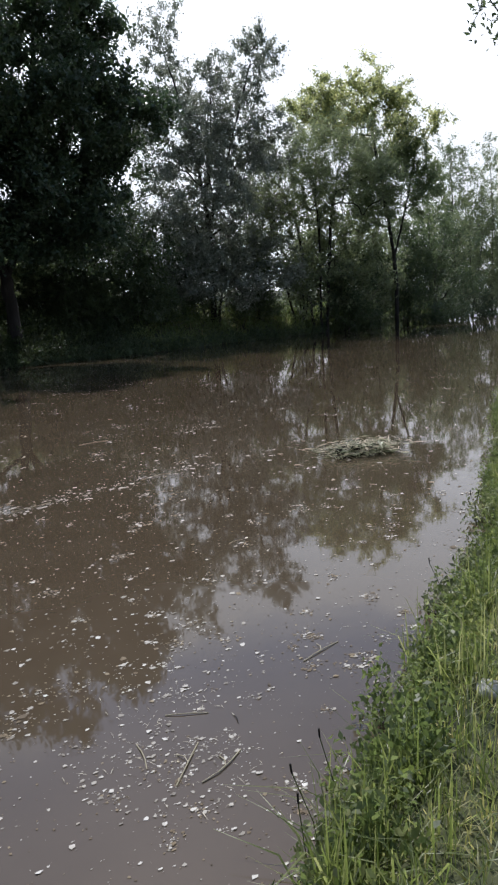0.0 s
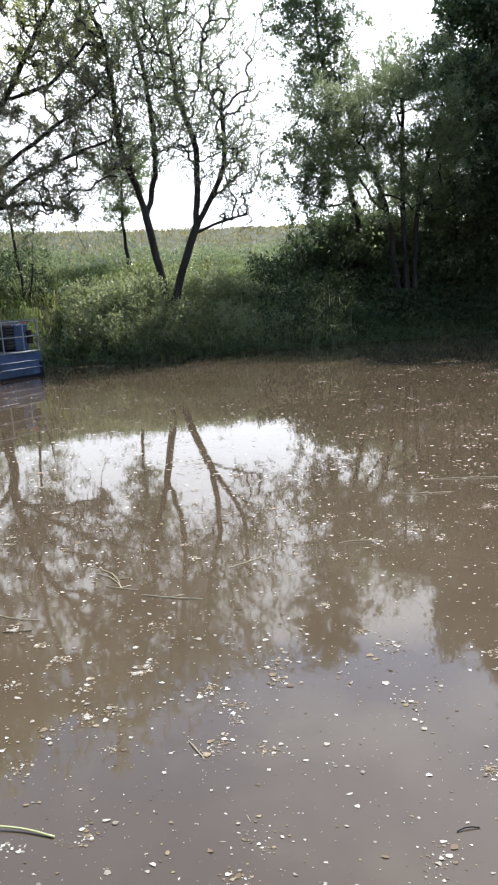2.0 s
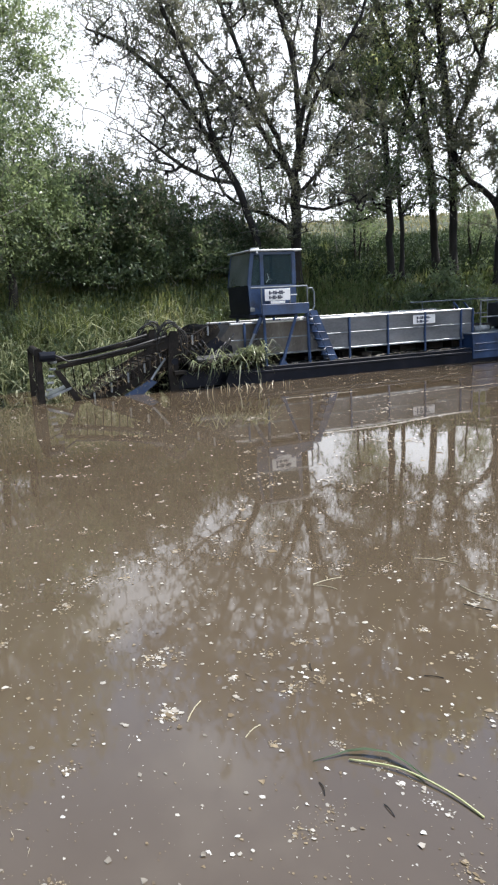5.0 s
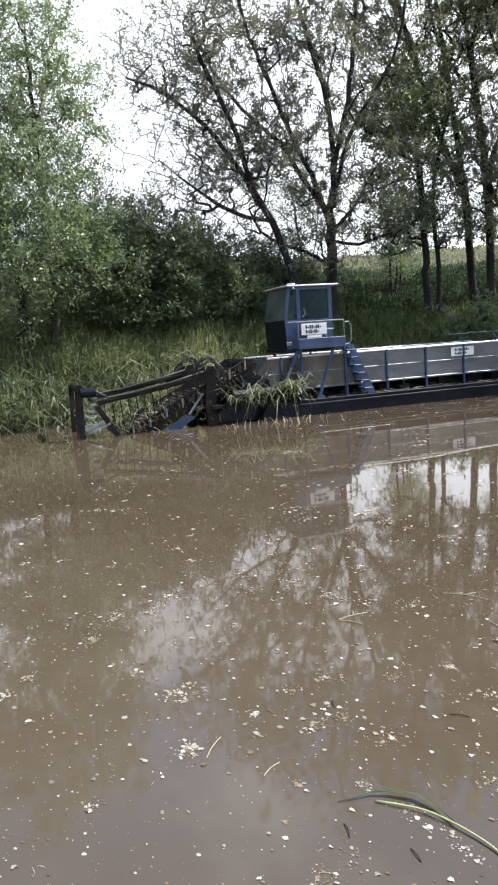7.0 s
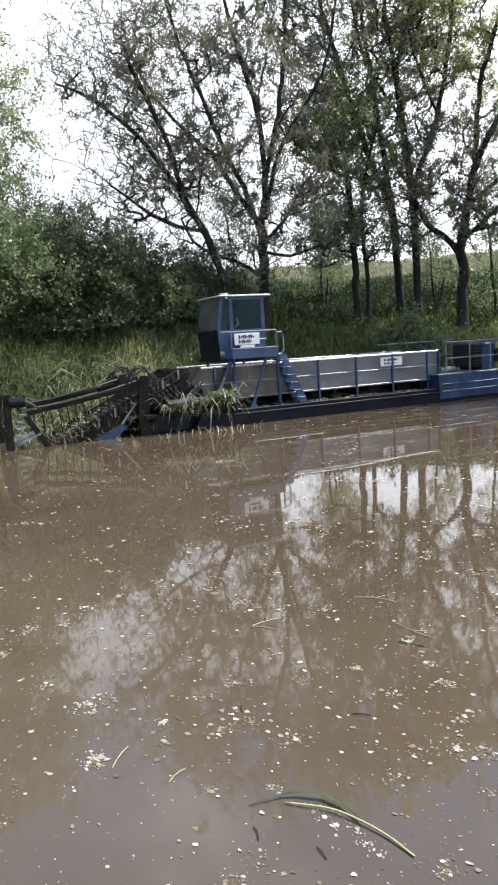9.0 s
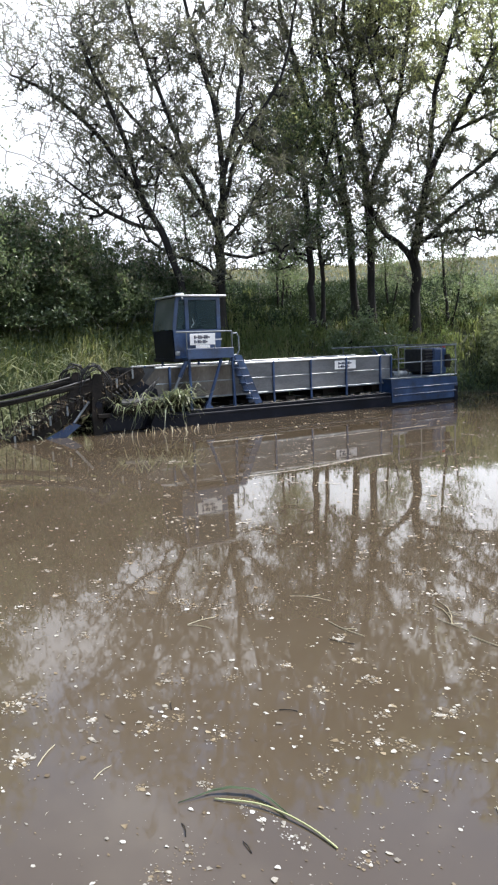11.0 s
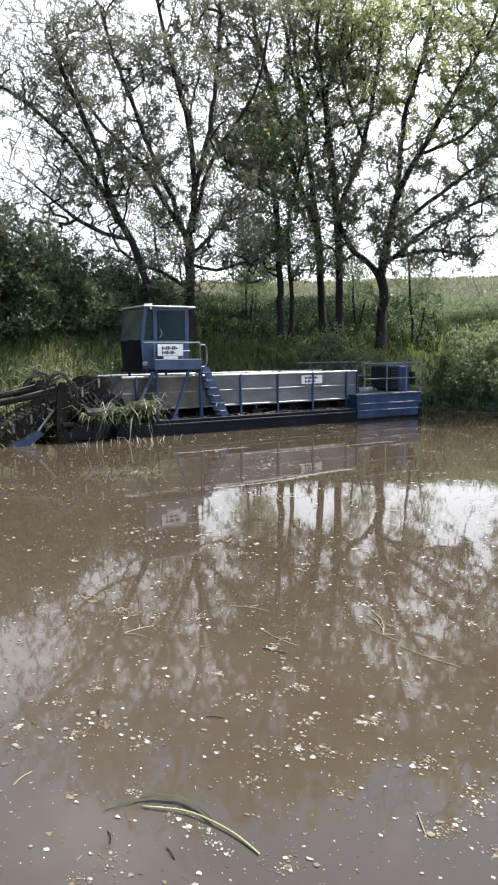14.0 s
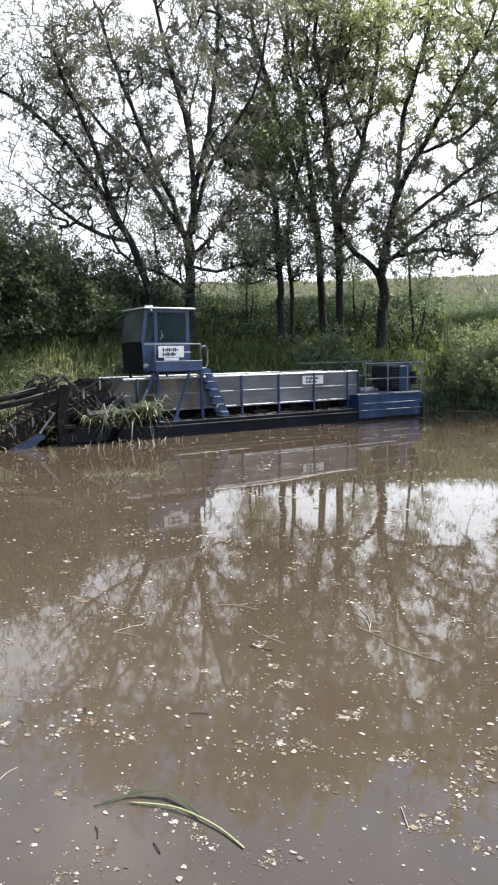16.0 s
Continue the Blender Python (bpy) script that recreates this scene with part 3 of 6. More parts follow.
    tree("hawthorn_tree", "small dark hawthorn on the meadow edge", 19,
         [[b, spot(18.2, 6.1, 36.6), spot(18.1, 9.0, 36.6)]], [lump(18.2, 8.6, 36.6, 1.1, 1.1, 1.9), lump(17.5, 10.6, 36.7, 0.89, 0.89, 1.1)],
         M["ash"], 12025, 0.117, limbs=40, twigs=182, tuft=0.2)
    # tall dark tree and the round sallow before it
    b = foot(0.0, 36.2)
    tree("alder_tree", "tall dark alder with a ragged upright crown", 20,
         [[b, spot(-0.2, 3.9, 36.2), spot(0.9, 9.5, 36.1), spot(2.4, 16.4, 35.8), spot(3.0, 22.5, 35.8)]],
         [lump(2.8, 19.4, 35.8, 1.9, 1.9, 3), lump(3.2, 21.8, 35.7, 1.6, 1.6, 1.8), lump(3.1, 13.4, 35.4, 1.9, 1.9, 2.4), lump(4.0, 8.7, 34.9, 1.3, 1.3, 1.5), lump(2.2, 8.0, 35.2, 1.6, 1.6, 1.4)],
         M["dark"], 32000, 0.135, limbs=90, twigs=494, tuft=0.24, slim=0.6)
    b = foot(-3.1, 34.7)
    tree("sallow_tree", "round grey-green sallow with many thin stems", 21,
         [[b, spot(-2.3, 5.6, 34.5), spot(-0.5, 10.6, 34.2)], [b + Vector((0.4, 0, 0)), spot(-3.4, 6.7, 34.7), spot(-3.5, 13.6, 34.8)], [b + Vector((0.7, 0.1, 0)), spot(-4.6, 6.7, 34.9), spot(-6.3, 12.7, 35.2)]],
         [lump(-2.9, 13.1, 34.1, 3.6, 3.1, 2.6), lump(0.0, 11.5, 33.6, 1.9, 1.9, 2), lump(-5.9, 12.7, 34.6, 2.3, 2.5, 2.8), lump(-2.0, 8.6, 33.9, 3, 2.5, 1.4), lump(-2.5, 9, 33.5, 3.4, 2.6, 2.2), lump(0.8, 10, 34, 1.8, 1.8, 2.2), lump(-4.5, 13.5, 34, 3.0, 2.6, 2.0), lump(-6.5, 8, 34, 2.2, 2.2, 2.0), lump(2.2, 12.5, 34, 2.2, 2.0, 2.4), lump(-1.0, 15.6, 34, 3.0, 2.6, 1.9), lump(4.6, 8.6, 34, 1.5, 1.5, 1.6)],
         M["willow"], 84000, 0.14, limbs=260, twigs=1000, tuft=0.26, slim=0.36, tip=0.010)
    b = foot(-7.7, 36.9)
    tree("elder_bush", "open leggy elder bush in deep shade", 22,
         [[b, spot(-7.2, 5.7, 36.8), spot(-6.4, 10.7, 36.6)], [b + Vector((0.3, 0, 0)), spot(-8.2, 6.8, 37.0), spot(-8.9, 11.7, 37.1)], [b + Vector((-0.3, 0, 0)), spot(-8.9, 4.8, 37.1), spot(-11.0, 9.8, 37.4)]],
         [lump(-8.0, 9.2, 36.4, 3.1, 2.6, 2.6), lump(-10.5, 7.8, 36.8, 2.3, 2.3, 2), lump(-12.0, 10.6, 37.6, 2.6, 2.3, 2)],
         M["dark"], 26307, 0.117, limbs=80, twigs=416, tuft=0.3)
    # the great sycamore
    b = foot(-18.1, 36.6)
    tree("sycamore_tree", "huge dense dark sycamore overhanging the water", 23,
         [[b, spot(-18.0, 2.2, 36.6), spot(-17.6, 4.7, 36.5), spot(-16.0, 10.6, 36.2), spot(-14.9, 17.6, 36.1), spot(-15.2, 23.5, 36.1)],
          [spot(-17.9, 3.1, 36.6), spot(-19.6, 6.6, 37.0), spot(-20.4, 11.6, 37.2), spot(-21.9, 19.5, 37.5)],
          [spot(-17.9, 3.5, 36.6), spot(-14.6, 5.8, 35.7), spot(-11.0, 9.8, 34.8)]],
         [lump(-16, 15, 37, 6.2, 5.0, 4.4), lump(-10, 14.5, 36.6, 3.6, 4.0, 3.4), lump(-24, 14, 37, 3.8, 4.2, 4.0), lump(-18.5, 20.6, 37, 5.6, 5.0, 3.3), lump(-12, 19.5, 37, 4.4, 4.2, 3.4),
          lump(-17, 9.5, 35.5, 5.8, 4.2, 2.6), lump(-24.5, 20, 37, 2.6, 3, 3.0), lump(-26.2, 13, 37, 2.2, 3, 3.4), lump(-18.0, 6.2, 34.6, 4.2, 1.8, 1.3), lump(-12, 8.0, 35.5, 3.2, 3.2, 2.0), lump(-22.5, 8.0, 35.5, 3.0, 3.2, 2.0)],
         M["sycamore"], 170000, 0.205, limbs=330, twigs=1300, tuft=0.42, slim=0.85, tip=0.013)
    # silvery poplars, round tree and the rest down the canal
    b = foot(-33.6, 47.1)
    tree("poplar_tree", "silver-leaved poplar with pale fluttering foliage", 24,
         [[b, spot(-33.6, 6.6, 47.1), spot(-32.5, 13.6, 46.9), spot(-30.3, 21.0, 46.3)], [spot(-33.6, 6.1, 47.1), spot(-35.9, 12.5, 47.4), spot(-38.5, 20.1, 47.8)], [spot(-33.5, 7.6, 47.1), spot(-34.3, 13.6, 47.2), spot(-34.5, 17.5, 47.2)]],
         [lump(-30.7, 18.0, 46.4, 1.9, 1.9, 2.7), lump(-38.1, 17.3, 47.8, 1.5, 1.5, 2.6), lump(-34.4, 15.5, 47.2, 3.1, 2.8, 2.1), lump(-31.4, 12.6, 46.0, 3.9, 3.2, 2.9), lump(-36.4, 12.1, 46.9, 3.9, 3.3, 2.6), lump(-33.9, 8.1, 45.8, 4.9, 3.3, 2.4)],
         M["silver"], 72000, 0.165, limbs=190, twigs=988, tuft=0.24, slim=0.6, second=None)
    b = foot(-42.2, 51.8)
    tree("sallow_tree", "round leafy sallow leaning over dark stems", 25,
         [[b, spot(-42.2, 6.6, 51.8), spot(-41.2, 10.5, 51.6)], [b + Vector((0.5, 0, 0)), spot(-43.3, 6.5, 52.0), spot(-44.3, 11.0, 52.1)], [b + Vector((-0.4, 0.2, 0)), spot(-40.4, 6.6, 51.5), spot(-38.3, 10.1, 51.1)]],
         [lump(-43.8, 10.5, 51.4, 4.4, 3.7, 3), lump(-39.8, 9.1, 50.4, 4.3, 3.6, 2.8), lump(-45.8, 8.0, 51.7, 3, 3, 2.4)],
         M["willow"], 64000, 0.165, limbs=150, twigs=780, tuft=0.28, slim=0.36)
    b = foot(-48.1, 57.1)
    tree("poplar_tree", "tall leafy poplar with a forked dark trunk", 26,
         [[b, spot(-48.1, 1.7, 57.1), spot(-47.5, 6.5, 56.9), spot(-45.9, 15.4, 57.4)], [spot(-48.0, 3.1, 57.1), spot(-49.1, 7.5, 57.6), spot(-49.8, 11.4, 58.8)]],
         [lump(-45.0, 14.1, 57.3, 3.7, 3.4, 2.7), lump(-47.8, 11.9, 57.8, 3.7, 3.7, 3.2), lump(-42.3, 13.7, 56.8, 2.2, 2.3, 1.7), lump(-49.7, 9.0, 58.8, 2.4, 2.8, 2.6), lump(-47.2, 7.5, 56.9, 3.1, 3.1, 1.7)],
         M["ash"], 66000, 0.19, limbs=130, twigs=676, tuft=0.30, slim=0.6, second=M["lime"])
    for i, (az, d, top, w) in enumerate([(-52.4, 83.0, 10.7, 3.9), (-55.2, 86.4, 11.0, 5.0), (-58.7, 93.6, 10.8, 5.8), (-50.7, 104.6, 7.9, 5.2), (-46.2, 101.5, 6.3, 5.1)]):
        b = foot(az, d)
        tree("bank_tree", "leafy mid-green tree further down the bank", 40 + i,
             [[b, spot(az, top * 0.5, d), spot(az + 0.3, top, d)]],
             [lump(az, top * 0.8, d, w * 0.7, w * 0.7, d * math.tan(radians(top * 0.25))), lump(az + 1, top * 0.45, d, w, w, d * math.tan(radians(top * 0.35))), lump(az - 1, top * 0.5, d, w, w, d * math.tan(radians(top * 0.4)))],
             M["willow"] if i % 2 else M["ash"], 20000, 0.21, limbs=90, twigs=416, tuft=0.35)
    # leafy alders and dark shrubs left of the cutter
    b = foot(66.1, 23.3)
    tree("alder_tree", "leafy sunlit alder at the water's edge", 30,
         [[b, spot(65.9, 5.0, 23.3), spot(65.9, 14.9, 23.3), spot(65.9, 24.9, 23.3)], [b + Vector((-0.6, -0.4, 0)), spot(68.4, 5.9, 23.3), spot(70.0, 18.7, 23.3)]],
         [lump(64.5, 16.0, 22.9, 1.5, 1.6, 1.9), lump(65.7, 20.9, 22.9, 1.6, 1.6, 1.7), lump(67.2, 10.9, 22.5, 2.2, 2.1, 2.1), lump(70.0, 18.7, 22.9, 2.5, 2.5, 3.1), lump(69.9, 5.8, 22.3, 2.5, 2.1, 1.7), lump(64.5, 7.0, 22.7, 1.5, 1.6, 1.5)],
         M["ash"], 70000, 0.11, limbs=190, twigs=988, tuft=0.28, slim=0.6, second=M["willow"])
    for i, (az, d, top, w) in enumerate([(59.3, 25.9, 10.8, 2.0), (55.6, 26.7, 8.8, 2.0), (51.9, 27.9, 7.2, 1.7), (61.6, 27.2, 11.4, 1.8), (49.0, 29.0, 6.2, 1.6)]):
        b = foot(az, d)
        tree("hawthorn_bush", "dark dense hawthorn thicket on the slope", 60 + i,
             [[b, spot(az, top * 0.45, d), spot(az + 0.3, top * 0.9, d)], [b + Vector((0.3, 0.1, 0)), spot(az - 1.5, top * 0.4, d), spot(az - 2, top * 0.7, d)]],
             [lump(az, top * 0.72, d, w, w, d * math.tan(radians(top * 0.26))), lump(az + 1.2, top * 0.42, d - 0.6, w, w, d * math.tan(radians(top * 0.32))), lump(az - 1.5, top * 0.42, d - 0.4, w, w, d * math.tan(radians(top * 0.3)))],
             M["ash"] if i in (1, 3) else M["dark"], 32000, 0.13, limbs=110, twigs=468, tuft=0.26, tip=0.006, slim=0.55, spray=0.5, bunch=0.7, second=M["greyash"])


def saplings():
    """Thin young stems between the big trunks, leafy low down."""
    r = random.Random(8)
    for i, az in enumerate((26.1, 30.6, 38.6, 39.3, 46.0)):
        d = 32 + r.uniform(-1, 2.5)
        b = foot(az, d)
        h = r.uniform(4.2, 6.5)
        lean = r.uniform(-0.8, 0.8)
        tree("sapling", "thin ash sapling between the big trunks", 300 + i,
             [[b, b + Vector((lean * 0.4, 0, h * 0.5)), b + Vector((lean, 0, h))], [b + Vector((0.2, 0, 0)), b + Vector((0.5 - lean, 0.1, h * 0.8))]],
             [(b.x + lean * 0.6, b.y, b.z + h * 0.62, 1.3, 1.2, h * 0.26), (b.x - lean * 0.5, b.y, b.z + h * 0.4, 1.2, 1.1, h * 0.24), (b.x + lean, b.y, b.z + h * 0.9, 1.0, 1.0, h * 0.18)],
             M["ash"], 5200, 0.12, limbs=50, twigs=130, tuft=0.28, slim=0.4, tip=0.008, group="saplings on the slope")


def understorey():
    """Thick lower trees that close the gaps below the great crowns."""
    plan = [(-6.0, 38.5, 9.5, 2.6, "willow"), (-10.5, 39, 8.5, 2.8, "willow"), (-22.5, 42, 6.0, 2.4, "dark"), (-14.0, 41, 5.6, 2.2, "willow"), (-18.8, 42, 5.2, 2.2, "willow"), (-26.5, 43, 9.5, 3.4, "dark"), (-30, 46, 10.5, 3.4, "silver"),
            (-33.5, 47, 10.0, 3.2, "silver"), (-37, 50, 10.5, 3.6, "silver"), (-40.5, 52, 10, 3.6, "willow"), (-44, 56, 9.5, 3.6, "willow"), (-50.5, 66, 8.0, 4.0, "dark"), (-53.5, 78, 8.0, 4.4, "willow"), (-46.5, 61, 7.0, 3.2, "willow"), (-48.6, 63, 6.5, 3.2, "dark"), (-43.0, 55, 6.0, 3.0, "dark"), (-56.5, 84, 9.0, 5.0, "willow"), (-55.2, 100, 5.0, 5.0, "dark"), (-51.8, 92, 5.0, 4.5, "dark"), (-58.5, 104, 6.0, 6.0, "willow"), (1.0, 37.5, 6.5, 2.0, "dark")]
    for i, (az, d, top, w, leaf) in enumerate(plan):
        b = foot(az, d)
        h = d * math.tan(radians(top)) + 2.2 - b.z
        tree("thicket_tree", "leafy many-stemmed tree filling the bank", 200 + i,
             [[b, b + Vector((0.3, 0, h * 0.5)), b + Vector((0.1, 0, h * 0.95))], [b + Vector((0.4, 0, 0)), b + Vector((w * 0.6, 0, h * 0.7))], [b - Vector((0.4, 0, 0)), b + Vector((-w * 0.6, 0.2, h * 0.65))], [b + Vector((0, -0.4, 0)), b + Vector((-w * 0.2, -w * 0.4, h * 0.5))]],
             [(b.x, b.y, b.z + h * 0.7, w, w * 0.8, h * 0.28), (b.x + w * 0.7, b.y, b.z + h * 0.45, w * 0.9, w * 0.8, h * 0.3), (b.x - w * 0.7, b.y - 0.3, b.z + h * 0.42, w * 0.9, w * 0.8, h * 0.3), (b.x, b.y - w * 0.5, b.z + h * 0.3, w, w * 0.7, h * 0.22)],
             M[leaf], 12500, 0.24, limbs=90, twigs=330, tuft=0.36, slim=0.55, tip=0.010, group="thicket along the far bank")


far_trees()
understorey()
saplings()

# ---- more materials: paint, metal, glass, litter ----
M["blue"] = material("worn_blue_paint", [(0.010, 0.017, 0.036), (0.018, 0.042, 0.10), (0.028, 0.062, 0.145), (0.06, 0.10, 0.18)], scale=2.2, rough=0.42, bump=0.15, fine=30)
M["hull"] = material("black_tarred_steel", [(0.004, 0.005, 0.008), (0.008, 0.010, 0.017), (0.02, 0.02, 0.025)], scale=1.6, rough=0.5, spec=0.15, bump=0.25, fine=24)
M["alu"] = material("dull_aluminium_sheet", [(0.075, 0.076, 0.077), (0.14, 0.145, 0.148), (0.21, 0.215, 0.22)], scale=0.9, rough=0.5, metal=0.25, bump=0.1, fine=12, stretch=(1, 1, 2.5))
M["mudsheet"] = material("mud_stained_sheet", [(0.045, 0.038, 0.03), (0.11, 0.095, 0.075), (0.19, 0.175, 0.15)], scale=1.4, rough=0.7, metal=0.1, bump=0.3, fine=16, stretch=(1, 1, 0.5))
M["rim"] = material("bright_edge_metal", [(0.30, 0.31, 0.31), (0.44, 0.45, 0.45), (0.56, 0.57, 0.57)], scale=3, rough=0.35, metal=0.4, bump=0.1)
M["grey"] = material("galvanised_pipe", [(0.10, 0.11, 0.12), (0.2, 0.22, 0.23), (0.32, 0.34, 0.35)], scale=4, rough=0.45, metal=0.5, bump=0.1)
M["rust"] = material("muddy_brown_steel", [(0.008, 0.007, 0.006), (0.02, 0.017, 0.014), (0.05, 0.04, 0.03)], scale=3, rough=0.8, spec=0.2, bump=0.5, fine=30)
M["belt"] = material("wet_conveyor_mesh", [(0.014, 0.012, 0.010), (0.035, 0.03, 0.025), (0.08, 0.068, 0.055)], scale=6, rough=0.6, spec=0.2, bump=0.7, fine=60)
M["rubber"] = material("black_rubber", [(0.008, 0.008, 0.008), (0.02, 0.02, 0.02), (0.035, 0.033, 0.03)], scale=8, rough=0.55, bump=0.1)
M["white"] = material("white_sheet", [(0.66, 0.66, 0.64), (0.78, 0.78, 0.76), (0.82, 0.82, 0.80)], scale=3, rough=0.4, bump=0.05)
M["ink"] = material("dark_navy_print", [(0.012, 0.014, 0.03), (0.02, 0.024, 0.05), (0.03, 0.035, 0.06)], scale=9, rough=0.5, bump=0)
M["pane"] = material("dusty_tinted_pane", [(0.085, 0.10, 0.085), (0.135, 0.155, 0.135), (0.19, 0.21, 0.185)], scale=1.2, rough=0.22, bump=0.03)
M["pane"].node_tree.nodes["Principled BSDF"].inputs["Transmission Weight"].default_value = 0.25
M["clear"] = material("cab_side_glass", [(0.10, 0.16, 0.17), (0.15, 0.22, 0.23), (0.21, 0.29, 0.30)], scale=1.2, rough=0.05, bump=0.0, spec=0.08)
M["clear"].node_tree.nodes["Principled BSDF"].inputs["Transmission Weight"].default_value = 0.8
M["clear"].node_tree.nodes["Principled BSDF"].inputs["IOR"].default_value = 1.05
M["red"] = material("faded_red_plastic", [(0.25, 0.03, 0.02), (0.4, 0.05, 0.03), (0.5, 0.08, 0.05)], scale=6, rough=0.5, bump=0.05)
M["flake"] = material("floating_petals_and_scum", [(0.09, 0.075, 0.055), (0.22, 0.195, 0.15), (0.42, 0.39, 0.33), (0.66, 0.64, 0.58)], scale=9, rough=0.6, bump=0.1, per="island")
M["litter"] = material("dead_leaf_litter", [(0.05, 0.035, 0.018), (0.14, 0.10, 0.05), (0.32, 0.26, 0.16)], scale=9, rough=0.75, bump=0.2, per="island")
M["straw"] = leaf_material("bleached_reed_straw", [(0.30, 0.26, 0.16), (0.45, 0.40, 0.27), (0.6, 0.55, 0.41)], through_it=0.1)
M["cut"] = leaf_material("cut_reed_leaves", [(0.04, 0.055, 0.025), (0.11, 0.13, 0.06), (0.27, 0.29, 0.17), (0.52, 0.52, 0.40)], shine=0.3, through_it=0.25)
M["reedstem"] = leaf_material("yellow_green_reed_stem", [(0.36, 0.38, 0.16), (0.46, 0.47, 0.23), (0.56, 0.56, 0.36)], through_it=0.08)
M["stone"] = material("pale_limestone", [(0.35, 0.34, 0.31), (0.5, 0.49, 0.45), (0.62, 0.6, 0.56)], scale=12, rough=0.9, bump=0.5)


def box(bm, lo, hi, bevel=0.0):
    r = bmesh.ops.create_cube(bm, size=1.0)
    c, s = [(a + b) / 2 for a, b in zip(lo, hi)], [b - a for a, b in zip(lo, hi)]
    for v in r["verts"]:
        v.co = Vector((c[0] + v.co.x * s[0], c[1] + v.co.y * s[1], c[2] + v.co.z * s[2]))
    if bevel:
        edges = {e for v in r["verts"] for e in v.link_edges}
        bmesh.ops.bevel(bm, geom=list(edges), offset=bevel, segments=1, affect="EDGES")


def pipe(bm, pts, r, sides=8, caps=True):
    """A round bar through the points."""
    pts = [Vector(p) for p in pts]
    rings = []
    for i, p in enumerate(pts):
        d = (pts[min(i + 1, len(pts) - 1)] - pts[max(i - 1, 0)]).normalized()
        u = d.orthogonal().normalized() if not rings else (last - d * last.dot(d)).normalized()
        last = u
        v = d.cross(u)
        rings.append([bm.verts.new(p + (u * math.cos(a) + v * math.sin(a)) * r) for a in (2 * math.pi * k / sides for k in range(sides))])
    for A, B in zip(rings, rings[1:]):
        for k in range(sides):
            bm.faces.new((A[k], A[(k + 1) % sides], B[(k + 1) % sides], B[k]))
    if caps:
        bm.faces.new(rings[0][::-1])
        bm.faces.new(rings[-1])


def prism(bm, outline, y0, y1):
    """A flat shape in x and z, given thickness along y."""
    a = [bm.verts.new((x, y0, z)) for x, z in outline]
    b = [bm.verts.new((x, y1, z)) for x, z in outline]
    bm.faces.new(a)
    bm.faces.new(b[::-1])
    n = len(a)
    for i in range(n):
        bm.faces.new((a[(i + 1) % n], a[i], b[i], b[(i + 1) % n]))


def part(name, bm, mat, parent, label="", smooth=False):
    bmesh.ops.recalc_face_normals(bm, faces=bm.faces)
    me = bpy.data.meshes.new(name)
    bm.to_mesh(me)
    bm.free()
    me.materials.append(mat)
    if smooth:
        me.shade_smooth()
    ob = new(name, me)
    ob.parent = parent
    if label:
        tagged(ob, label)
    return ob


def made(fn, *a, **k):
    bm = bmesh.new()
    fn(bm, *a, **k)
    return bm


def sag(a, b, drop, n=10):
    a, b = Vector(a), Vector(b)
    return [a.lerp(b, i / n) + Vector((0, 0, -drop * math.sin(math.pi * i / n))) for i in range(n + 1)]


# ---- the weed harvester ----
def sign(parent, x0, x1, z0, z1, y):
    board = part("sign_board", made(box, (x0, y - 0.012, z0), (x1, y, z1), 0.004), M["white"], parent, "white board with two rows of dark print")
    w, h = x1 - x0, z1 - z0
    for a, b, c, d in ((0.16, 0.80, 0.54, 0.84), (0.16, 0.70, 0.14, 0.44)):
        # rows of short strokes in place of the operator's lettering
        n = 8
        for i in range(n):
            u0, u1 = a + (b - a) * i / n, a + (b - a) * (i + 0.8) / n
            k = 0.22 * (i % 3 == 1)
            part("print_mark", made(box, (x0 + w * u0, y - 0.016, z0 + h * (c + k * 0.3)), (x0 + w * u1, y - 0.0125, z0 + h * (d - k * 0.5))), M["ink"], board)


def smooth_line(pts, n=4):
    """A rounded run through the points."""
    p = [Vector(q) for q in pts]
    out = []
    for i in range(len(p) - 1):
        a, b, c, d = p[max(i - 1, 0)], p[i], p[i + 1], p[min(i + 2, len(p) - 1)]
        for k in range(n):
            u = k / n
            out.append(0.5 * (2 * b + (c - a) * u + (2 * a - 5 * b + 4 * c - d) * u * u + (3 * b - a - 3 * c + d) * u ** 3))
    return out + [p[-1]]


